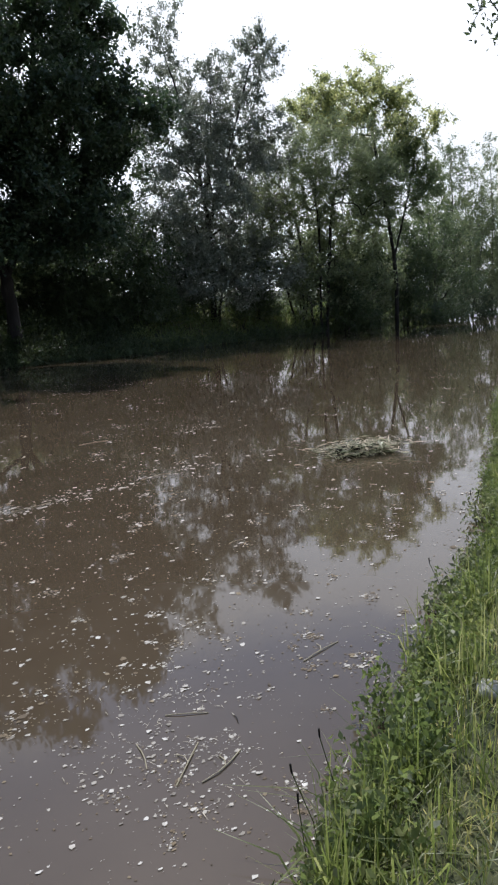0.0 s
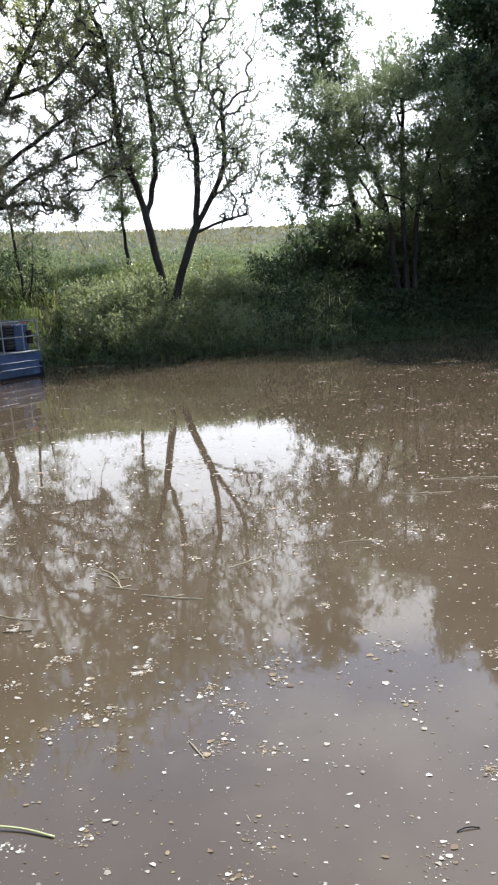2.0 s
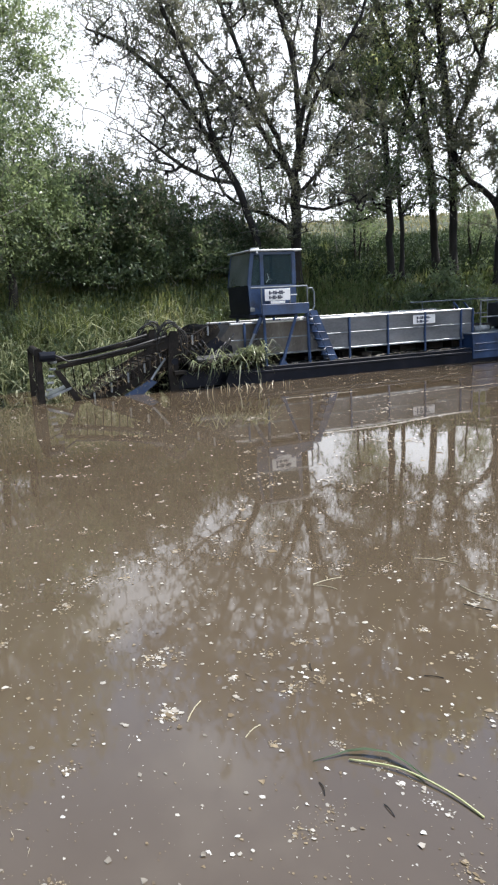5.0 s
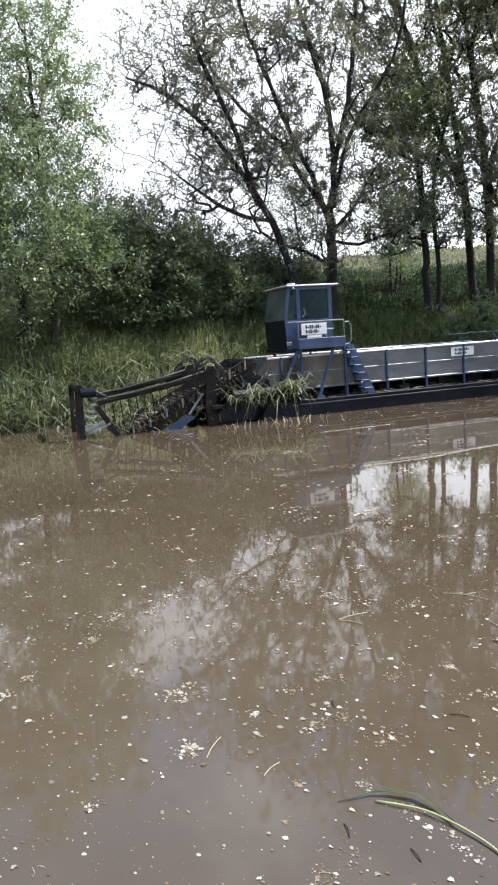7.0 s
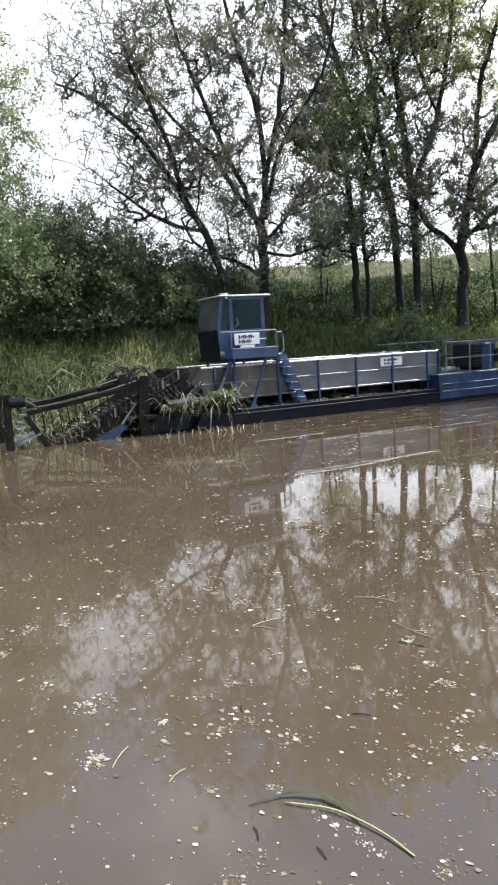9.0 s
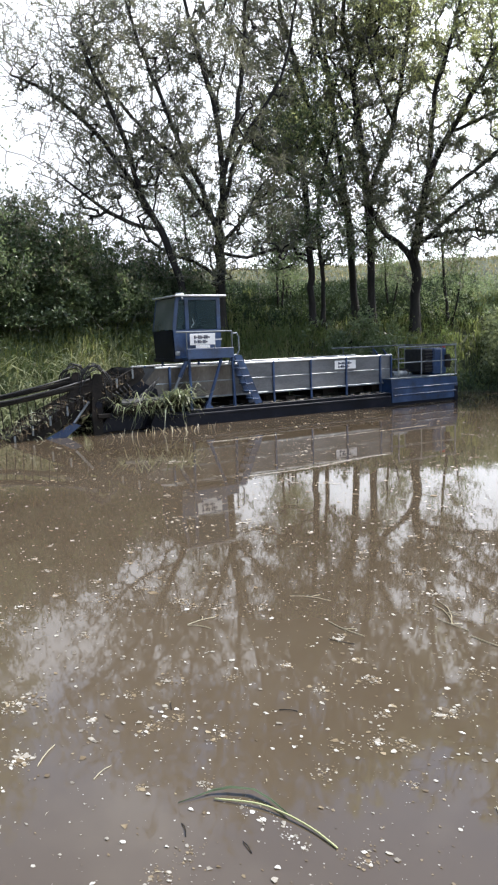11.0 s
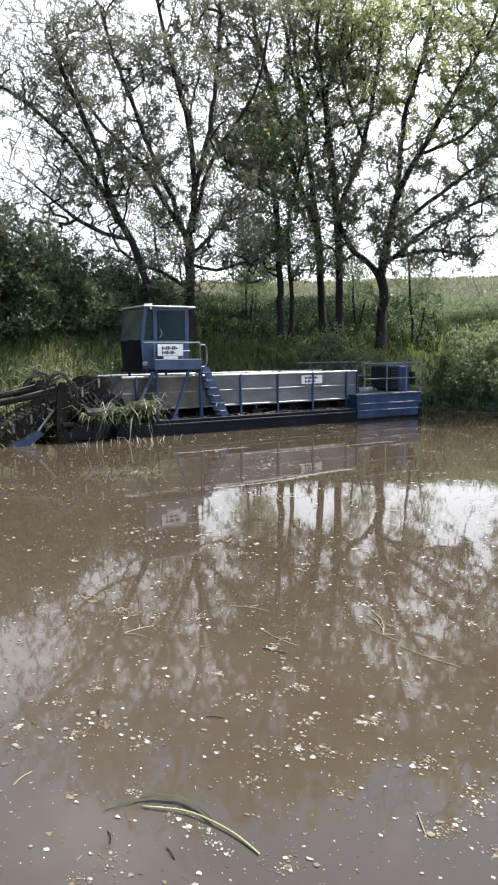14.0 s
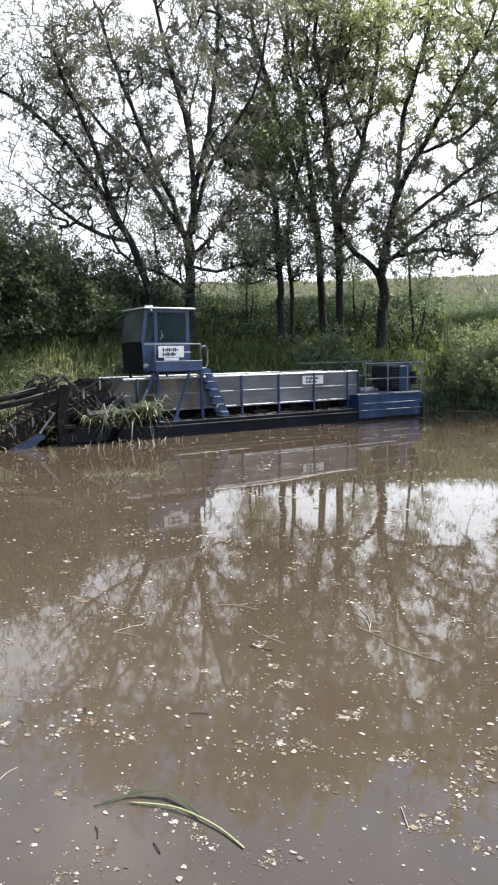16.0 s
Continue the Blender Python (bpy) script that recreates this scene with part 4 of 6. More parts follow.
def harvester():
    tangle = random.Random(17)
    h = new("weed_harvester")
    h.matrix_world = pose(-13.91, 11.97, 0, 0, 0, 71.1)
    tagged(h, "blue and grey weed-cutting barge moored along the bank", "boat")
    # pontoon with a raked bow and a bright rubbing strake
    hull = part("hull", made(prism, [(-0.25, 0.1), (-0.1, 0.40), (7.85, 0.36), (10.62, 0.36), (10.62, -0.5), (0.5, -0.5)], 0.02, 2.7), M["hull"], h, "black steel pontoon, wet and stained")
    part("rubbing_strake", made(box, (-0.05, -0.02, 0.27), (7.8, 0.03, 0.33), 0.01), M["hull"], hull)
    part("deck_edge", made(box, (0.9, 0.0, 0.385), (7.8, 0.10, 0.43), 0.01), M["hull"], hull)
    bm = bmesh.new()
    rng = random.Random(5)
    for i in range(420):
        x, y = rng.uniform(0.2, 7.7), rng.uniform(0.02, 0.42)
        s = rng.uniform(0.015, 0.05)
        a = rng.uniform(0, 6.28)
        z = 0.42 + rng.uniform(0, 0.04)
        bm.faces.new([bm.verts.new((x + s * math.cos(a + k), y + s * math.sin(a + k) * 0.7, z + 0.012 * rng.random())) for k in (0, 1.3, 2.9, 4.4)])
    tagged(part("deck_litter", bm, M["flake"], h, "scraps of cut weed along the side deck"), kind="stuff")
    # stern block with its deck
    stern = part("stern_block", made(prism, [(7.85, 0.10), (7.80, 0.84), (10.60, 0.80), (10.66, 0.55), (10.62, 0.10)], -0.02, 2.72), M["blue"], h, "blue painted stern box with welded ribs")
    for z in (0.30, 0.52):
        part("stern_rib", made(box, (7.9, -0.05, z), (10.6, -0.015, z + 0.045), 0.012), M["blue"], stern)
    part("stern_deck", made(box, (7.78, -0.04, 0.835), (10.62, 2.74, 0.865), 0.008), M["grey"], stern, "pale worn deck plate")
    part("kick_plate", made(box, (10.5, -0.03, 0.0), (10.68, 0.2, 0.5), 0.02), M["hull"], stern)
    # hopper: framed sheets, open above
    hop = part("hopper_floor", made(box, (0.4, 0.46, 0.70), (8.1, 2.2, 0.76), 0.01), M["alu"], h, "long open hopper of grey sheets")
    xs = [2.42, 3.74, 5.04, 6.35, 7.69, 8.13]
    for side, y in (("near", 0.40), ("far", 2.22)):
        for a, b in zip([0.15, 1.1] + xs, [1.1, 2.42] + xs[1:]):
            if b <= a:
                continue
            lean = 0.55 if a < 0.2 else 0.0
            part("side_sheet", made(prism, [(a + 0.005 - lean, 0.98 if lean else 0.72), (a + 0.005, 1.56), (b - 0.005, 1.56), (b - 0.005, 0.72)], y - 0.008, y + 0.012), M["mudsheet"] if a < 2.0 else M["alu"], hop)
        part("middle_rail", made(box, (0.1, y - 0.03, 1.13), (8.12, y + 0.02, 1.165), 0.006), M["grey"], hop)
        part("bottom_rail", made(box, (0.2, y - 0.045, 0.69), (8.14, y + 0.03, 0.745), 0.01), M["grey"], hop)
        part("top_rail", made(box, (0.1, y - 0.05, 1.555), (8.16, y + 0.045, 1.61), 0.012), M["rim"], hop, "bright metal capping")
        for x in [0.5, 1.1] + xs:
            part("stanchion", made(box, (x - 0.03, y - 0.065, 0.42), (x + 0.03, y - 0.012, 1.60), 0.008), M["blue"], hop)
    part("end_sheet", made(box, (8.10, 0.4, 0.72), (8.135, 2.22, 1.58), 0.006), M["alu"], hop)
    part("front_sheet", made(prism, [(-0.42, 0.95), (-0.39, 0.93), (0.17, 1.56), (0.14, 1.58)], 0.4, 2.22), M["mudsheet"], hop)
    sign(hop, 5.92, 6.72, 1.24, 1.50, 0.375)
    bm = bmesh.new()
    for i in range(30):
        x = rng.uniform(0.8, 7.6)
        box(bm, (x, rng.uniform(0.5, 1.9), 0.44), (x + rng.uniform(0.1, 0.6), 2.0, 0.5 + rng.uniform(0, 0.15)))
    part("under_frame", bm, M["rust"], hop, "dark bearers and weed under the hopper")
    # cab
    cab = part("cab_floor", made(box, (0.66, 0.38, 1.70), (2.12, 1.82, 1.80), 0.015), M["hull"], h, "small blue steel wheelhouse with tinted panes")
    part("lower_wall", made(prism, [(0.72, 1.80), (0.68, 2.56), (2.10, 2.56), (2.08, 1.80)], 0.38, 0.42), M["blue"], cab)
    part("lower_wall", made(prism, [(0.72, 1.80), (0.68, 2.56), (2.10, 2.56), (2.08, 1.80)], 1.78, 1.82), M["blue"], cab)
    part("lower_wall", made(box, (2.05, 0.425, 1.80), (2.10, 1.775, 2.56)), M["blue"], cab)
    part("front_wall", made(prism, [(0.70, 1.78), (0.655, 2.555), (0.70, 2.555), (0.745, 1.78)], 0.43, 1.77), M["hull"], cab, "black lower front panel")
    for y in (0.38, 1.77):
        part("corner_post", made(prism, [(0.66, 2.56), (0.80, 3.42), (0.89, 3.42), (0.76, 2.56)], y, y + 0.05), M["blue"], cab)
        part("corner_post", made(box, (1.98, y - 0.004, 2.56), (2.10, y + 0.054, 3.42), 0.008), M["blue"], cab)
        part("door_post", made(box, (1.04, y - 0.004, 2.56), (1.15, y + 0.054, 3.42), 0.008), M["blue"], cab)
        part("head_rail", made(box, (0.80, y, 3.34), (2.10, y + 0.05, 3.425), 0.008), M["blue"], cab)
        g = part("side_pane", made(box, (1.12, y + 0.018, 2.57), (2.02, y + 0.028, 3.34)), M["clear"], cab, "clear side glass")
        part("quarter_pane", made(prism, [(0.73, 2.57), (0.865, 3.34), (1.06, 3.34), (1.06, 2.57)], y + 0.018, y + 0.028), M["clear"], cab)
    part("front_pane", made(prism, [(0.672, 2.57), (0.806, 3.40), (0.818, 3.40), (0.684, 2.57)], 0.44, 1.76), M["pane"], cab, "dusty grey-green windscreen leaning back")
    part("rear_pane", made(box, (2.06, 0.43, 2.57), (2.07, 1.77, 3.40)), M["clear"], cab)
    part("wiper", made(pipe, [(1.2, 0.36, 2.62), (1.28, 0.355, 2.72), (1.24, 0.355, 2.85)], 0.008), M["rim"], cab)
    roof = part("roof", made(box, (0.74, 0.30, 3.425), (2.28, 1.90, 3.475), 0.018), M["rim"], cab, "pale flat roof")
    part("beacon", made(pipe, [(1.1, 0.8, 3.47), (1.1, 0.8, 3.53), (1.1, 0.8, 3.55)], 0.11, 14), M["white"], roof)
    part("lamp_bracket", made(pipe, [(0.95, 0.33, 3.42), (0.93, 0.28, 3.36)], 0.03), M["grey"], roof)
    part("seat", made(box, (1.35, 0.85, 1.82), (1.8, 1.35, 2.75), 0.06), M["rubber"], cab, "black operator seat")
    # white sheet added as the bright band of the far window
    part("pale_sheet", made(box, (1.3, 1.70, 2.6), (1.75, 1.72, 3.3)), M["white"], cab, "pale sheet standing in for light through the far window")
    # platform, rail, stair and legs
    plat = part("platform", made(box, (0.89, 0.02, 1.77), (2.30, 0.37, 1.83), 0.01), M["blue"], h, "blue walkway beside the cab")
    part("fascia", made(box, (0.89, 0.0, 1.77), (2.28, 0.035, 2.05), 0.01), M["blue"], plat)
    part("label_plate", made(box, (0.70, 0.36, 1.88), (0.84, 0.378, 1.98), 0.004), M["grey"], plat)
    part("top_rail", made(pipe, [(0.62, 0.08, 2.49), (2.27, 0.08, 2.49)], 0.022), M["grey"], plat)
    for x in (0.92, 1.75, 2.27):
        part("rail_post", made(pipe, [(x, 0.08, 1.8), (x, 0.08, 2.49)], 0.02), M["grey"], plat)
    part("gate_rail", made(pipe, [(1.75, 0.06, 2.27), (1.95, 0.06, 2.27)], 0.018), M["rim"], plat)
    part("grab_handle", made(pipe, [(2.30, 0.08, 2.42), (2.42, 0.08, 2.43), (2.48, 0.08, 2.32), (2.48, 0.08, 1.95), (2.42, 0.08, 1.84), (2.30, 0.08, 1.83)], 0.02), M["grey"], plat)
    sign(plat, 1.0, 1.74, 2.14, 2.44, 0.055)
    part("small_sign", made(box, (1.16, 0.035, 2.06), (1.58, 0.05, 2.125), 0.003), M["white"], plat)
    for pts, r in (([(0.97, 0.1, 1.77), (0.99, 0.1, 0.43)], 0.04), ([(1.93, 0.1, 1.74), (1.47, 0.1, 0.50)], 0.045), ([(2.27, 0.1, 1.77), (2.31, 0.1, 0.43)], 0.04), ([(0.95, 1.9, 1.77), (0.95, 1.9, 0.43)], 0.04), ([(2.1, 1.9, 1.77), (2.1, 1.9, 0.43)], 0.04)):
        part("leg", made(pipe, pts, r), M["blue"], plat)
    part("leg_foot", made(prism, [(1.36, 0.43), (1.47, 0.62), (1.62, 0.43)], 0.06, 0.16), M["blue"], plat)
    part("ram", made(pipe, [(0.86, 0.16, 1.62), (0.45, 0.16, 0.80)], 0.04), M["grey"], plat, "grey hydraulic ram")
    part("ram_sleeve", made(pipe, [(0.92, 0.16, 1.72), (0.70, 0.16, 1.30)], 0.06), M["blue"], plat)
    stair = part("stair", made(prism, [(2.30, 1.83), (2.52, 1.83), (3.14, 0.47), (2.92, 0.43)], 0.03, 0.055), M["blue"], h, "steep blue steel stair")
    part("stringer", made(prism, [(2.30, 1.83), (2.52, 1.83), (3.14, 0.47), (2.92, 0.43)], 0.37, 0.395), M["blue"], stair)
    for i in range(6):
        u = (i + 0.6) / 6.3
        x, z = 2.34 + 0.64 * u, 1.80 - 1.36 * u
        part("tread", made(box, (x - 0.10, 0.0, z - 0.015), (x + 0.14, 0.40, z + 0.015), 0.006), M["blue"], stair)
    # stern rails and engine
    rail = part("stern_rail", made(pipe, [(8.19, 0.08, 1.82), (10.70, 0.08, 1.82)], 0.024), M["grey"], h, "galvanised tube railing round the stern")
    part("middle_rail", made(pipe, [(8.19, 0.08, 1.33), (10.70, 0.08, 1.33)], 0.02), M["grey"], rail)
    for x, y in ((8.19, 0.08), (9.15, 0.08), (10.02, 0.08), (10.66, 0.08), (10.66, 1.3), (10.66, 2.55), (9.2, 2.55), (7.9, 2.55)):
        part("rail_post", made(pipe, [(x, y, 0.85), (x, y, 1.82)], 0.022), M["grey"], rail)
    for z in (1.84, 1.35):
        part("far_rail", made(pipe, [(7.4, 2.55, z), (10.66, 2.55, z), (10.66, 0.08, z)], 0.022), M["grey"], rail)
    eng = part("engine_box", made(box, (9.95, 0.35, 0.86), (10.55, 1.5, 1.74), 0.05), M["blue"], h, "blue engine cover with black radiator and red cap")
    part("radiator", made(box, (9.62, 0.4, 0.95), (9.95, 1.4, 1.72), 0.03), M["rubber"], eng)
    for i in range(7):
        part("radiator_fin", made(box, (9.60, 0.38, 1.0 + i * 0.1), (9.94, 0.41, 1.04 + i * 0.1)), M["hull"], eng)
    part("fuel_cap", made(pipe, [(10.5, 0.5, 1.74), (10.5, 0.5, 1.80), (10.5, 0.5, 1.82)], 0.09, 12), M["red"], eng)
    part("exhaust", made(pipe, [(10.5, 0.3, 1.1), (10.5, 0.26, 1.3), (10.5, 0.3, 1.5)], 0.1, 10), M["rust"], eng)
    part("pump", made(box, (8.5, 0.9, 0.86), (9.4, 1.6, 1.08), 0.05), M["rust"], eng, "brown pump and valve block")
    part("tank", made(pipe, [(8.35, 0.6, 0.95), (8.95, 0.6, 0.95)], 0.1, 12), M["grey"], eng, "small dull grey tank")
    for x in (8.9, 9.3):
        part("hose", made(pipe, sag((x, 1.7, 1.0), (x + 0.1, 2.3, 1.75), -0.15, 8), 0.03), M["blue"], eng, "bright blue hose")
    # loading conveyor at the bow
    cv = part("conveyor_bed", made(prism, [(-3.75, -0.06), (-0.35, 1.46), (-0.35, 1.54), (-3.75, 0.02)], 0.34, 1.9), M["belt"], h, "wet slatted loading conveyor sloping into the water")
    for k, dz in enumerate((-0.12, 0.0, 0.11)):
        part("edge_rail", made(pipe, [(-3.7, 0.262, 0.0 + dz), (-0.5, 0.262, 1.5 + dz)], 0.022, 6), M["rust"], cv)
    for i in range(22):
        u = (i + 0.5) / 22
        x, z = -3.7 + 3.2 * u, 1.5 * u
        part("chain_link", made(box, (x - 0.025, 0.24, z - 0.13), (x + 0.025, 0.278, z + 0.12), 0.008), M["belt"] if i % 3 else M["grey"], cv)
    for i in range(26):
        u = i / 26
        x, z = -3.7 + 3.3 * u, 0.03 + 1.475 * u
        part("slat", made(prism, [(x, z - 0.01), (x + 0.035, z + 0.006), (x + 0.01, z + 0.05), (x - 0.02, z + 0.04)], 0.36, 1.88), M["rust"], cv)
    for y in (0.28, 1.9):
        part("side_plate", made(prism, [(-3.8, -0.20), (-3.72, 0.10), (-0.55, 1.60), (-0.30, 1.62), (-0.22, 1.45), (-0.35, 1.28), (-3.5, -0.2)], y, y + 0.06), M["rust"], cv, "muddy side plate")
    # black plates and a lower belt added to fill the dark gap here
    for y in (0.36, 1.80):
        part("dark_fill_plate", made(prism, [(-1.62, 0.02), (-0.40, 1.30), (0.12, 1.02), (0.20, 0.30), (-0.20, 0.02)], y, y + 0.05), M["hull"], cv, "black plate filling the dark gap under the conveyor head")
    part("return_belt", made(prism, [(-3.6, -0.28), (-0.5, 1.02), (-0.5, 1.10), (-3.6, -0.18)], 0.40, 1.78), M["belt"], cv)
    part("end_drum", made(pipe, [(-0.42, 0.3, 1.44), (-0.42, 1.95, 1.44)], 0.17, 16), M["rust"], cv, smooth=True)
    part("blue_skirt", made(prism, [(-3.1, -0.1), (-2.2, 0.34), (-2.0, 0.26), (-2.6, -0.15)], 0.26, 0.28), M["blue"], cv)
    for y, z0 in ((0.12, -0.2), (2.05, -0.2)):
        post = part("gantry_post", made(prism, [(-1.70, z0), (-1.74, 0.5), (-1.68, 1.36), (-1.60, 1.52), (-1.48, 1.52), (-1.42, 1.40), (-1.46, 0.5), (-1.50, z0)], y, y + 0.12), M["rust"], cv, "dark hinged lifting post")
        part("post_plate", made(prism, [(-2.35, 0.95), (-2.2, 1.22), (-1.70, 1.52), (-1.66, 1.1)], y + 0.02, y + 0.09), M["rust"], post)
        for k in range(8):
            knots = ((-1.98, 1.10, 0.10), (-1.90, 1.46, 0.08), (-1.70, 1.70, 0.09), (-1.44, 1.66, 0.09), (-1.32, 1.34, 0.10), (-1.33, 0.92, 0.12), (-1.12, 0.60, 0.16))
            pts = smooth_line([(hx + tangle.uniform(-w, w), y - 0.05 + 0.04 * k * 0.6 + tangle.uniform(-0.04, 0.04), hz + tangle.uniform(-w, w)) for hx, hz, w in knots])
            part("hose", made(pipe, pts, 0.013, 6), M["rubber"] if k else M["rust"], post, smooth=True)
    part("brace", made(pipe, [(-2.2, 0.14, 0.35), (-1.8, 0.14, 0.85)], 0.03), M["grey"], cv)
    part("step_plate", made(box, (-1.62, 0.0, 0.42), (-1.30, 0.14, 0.52), 0.01), M["rust"], cv)
    part("cross_tube", made(pipe, [(-1.56, 0.1, 0.75), (-1.56, 2.2, 0.75)], 0.09, 12), M["hull"], cv)
    part("bow_tube", made(pipe, [(-1.0, 0.1, 0.72), (0.3, 0.1, 0.72)], 0.13, 12), M["rubber"], cv)
    for y in (0.18, 1.98):
        part("push_arm", made(pipe, [(-1.8, y, 1.26), (-3.2, y, 1.02), (-4.45, y, 0.84)], 0.055, 8), M["rust"], cv, "long muddy steel push arm")
        part("arm_hose", made(pipe, [(-1.75, y - 0.06, 1.40), (-2.6, y - 0.05, 1.20), (-3.6, y - 0.06, 1.02), (-4.2, y - 0.05, 0.96), (-4.42, y - 0.04, 1.10), (-4.7, y - 0.02, 1.18)], 0.024, 7), M["rubber"], cv, smooth=True)
    for i in range(13):
        x = -4.3 + i * 0.2
        z = 0.84 + (x + 4.45) * 0.155
        part("cage_bar", made(pipe, [(x, 0.22, z), (x + 0.05, 0.24, max(0.02, z - 0.75 + 0.02 * (i % 3)))], 0.012, 5), M["rust"], cv)
    for i in range(9):
        y = 0.35 + i * 0.18
        part("tine", made(pipe, [(-3.75, y, 0.04), (-3.95, y, 0.12), (-4.05, y, -0.08)], 0.014, 5), M["rust"], cv)
    for k in range(5):
        part("loose_hose", made(pipe, sag((-1.2 + 0.1 * k, 0.1, 1.0 + 0.06 * k), (-0.35 + 0.12 * k, 0.2, 0.95 + 0.1 * k), 0.22 + 0.06 * k), 0.018, 6), M["rubber"], cv, smooth=True)
    head = part("cutter_frame", made(pipe, [(-4.88, 0.1, 1.22), (-4.80, 2.0, 1.22)], 0.10, 12), M["rust"], cv, "muddy upright cutter head frame")
    for y in (0.16, 0.62, 1.95):
        part("upright", made(prism, [(-4.96, -0.25), (-4.92, 1.24), (-4.80, 1.24), (-4.82, -0.25)], y, y + 0.1), M["rust"], head)
    part("motor", made(pipe, [(-4.86, 0.05, 1.12), (-4.5, 0.05, 1.12)], 0.12, 12), M["hull"], head)
    part("strut", made(prism, [(-4.55, 0.75), (-4.42, 0.78), (-3.9, -0.1), (-4.05, -0.12)], 0.12, 0.18), M["rust"], head)
    part("shelf", made(prism, [(-4.75, 0.10), (-4.2, 0.30), (-4.18, 0.36), (-4.78, 0.17)], 0.1, 0.9), M["grey"], head)
    for i in range(5):
        part("bracket", made(box, (-4.78 + 0.04 * i, 0.12, 0.30 + 0.16 * i), (-4.62 + 0.04 * i, 0.17, 0.36 + 0.16 * i), 0.01), M["grey"], head)
    part("cutter_bar", made(box, (-4.9, 0.1, -0.22), (-3.7, 2.1, -0.12), 0.01), M["rust"], head)
    return h


harvester()

# ---- bank growth ----
def blades(rng, roots, height, width, lean=0.5, curl=0.35):
    """Grass blades: two joined strips, bent over, narrowing to the tip."""
    n = len(roots)
    a = rng.uniform(0, 2 * np.pi, n)
    side = np.stack([np.cos(a), np.sin(a), np.zeros(n)], 1)
    b = rng.uniform(0, 2 * np.pi, n)
    out = np.stack([np.cos(b), np.sin(b), np.zeros(n)], 1)
    h = (height * rng.uniform(0.45, 1.25, n))[:, None]
    w = (width * rng.uniform(0.6, 1.4, n))[:, None]
    l = (lean * rng.uniform(0, 1, n) ** 1.5)[:, None]
    up = np.array([[0, 0, 1.0]])
    m = roots + up * h * 0.55 + out * h * l * 0.35
    t = m + up * h * (0.45 - curl * l) + out * h * l * 0.65
    v = np.stack([roots - side * w * 0.5, roots + side * w * 0.5, m - side * w * 0.42, m + side * w * 0.42, t - side * w * 0.06, t + side * w * 0.06], 1).reshape(-1, 3)
    o = (np.arange(n) * 6)[:, None]
    f = np.concatenate([o + np.array([[0, 1, 3, 2]]), o + np.array([[2, 3, 5, 4]])])
    return v, f


def along(rng, pts, n, lo, hi, side=1):
    """Points scattered beside a shoreline, lo to hi metres inland."""
    p = np.array(pts, float)
    seg = np.diff(p, axis=0)
    ln = np.linalg.norm(seg, axis=1)
    k = rng.choice(len(seg), n, p=ln / ln.sum())
    u = rng.uniform(0, 1, n)[:, None]
    nrm = np.stack([-seg[k, 1], seg[k, 0]], 1) / ln[k][:, None]
    q = p[k] + seg[k] * u + nrm * side * rng.uniform(lo, hi, n)[:, None]
    z = ground_height(q[:, 0], q[:, 1])
    return np.column_stack([q, z])


def inland(rng, n, az0, az1, lo, hi, r1=75.0):
    """Points of the far bank between two bearings, lo to hi metres from the water."""
    got = []
    while sum(len(g) for g in got) < n:
        az = np.radians(rng.uniform(az0, az1, n * 4))
        r = np.sqrt(rng.uniform(15.0 ** 2, r1 ** 2, n * 4))
        x, y = -np.sin(az) * r, np.cos(az) * r
        df = chain_distance(x, y, FAR)
        ok = above_chain(x, y, FAR) & (df > lo) & (df < hi)
        got.append(np.column_stack([x[ok], y[ok]]))
    q = np.concatenate(got)[:n]
    return np.column_stack([q, ground_height(q[:, 0], q[:, 1]) - 0.02])


def herbs(rng, roots, height, leaf, per, corners=3):
    """Upright leafy stems: leaves up the length of each."""
    n = len(roots)
    h = height * rng.uniform(0.5, 1.2, n) * (0.82 + 0.3 * wobble(roots[:, 0], roots[:, 1], 1.7) + 0.16 * wobble(roots[:, 0] + 5, roots[:, 1], 4.1))
    tilt = rng.normal(0, 0.16, (n, 2))
    idx = np.repeat(np.arange(n), per)
    u = rng.uniform(0.15, 1, len(idx))
    c = roots[idx].copy()
    c[:, 2] += h[idx] * u
    c[:, :2] += tilt[idx] * (h[idx] * u)[:, None] + rng.normal(0, leaf * 0.7, (len(idx), 2))
    return leaf_cloud(rng, c, leaf, 0.5, 0.5, corners)


def stuff(name, geo, mat, label, category):
    ob = soup(name, *geo, mat)
    return tagged(ob, label, category, kind="stuff")


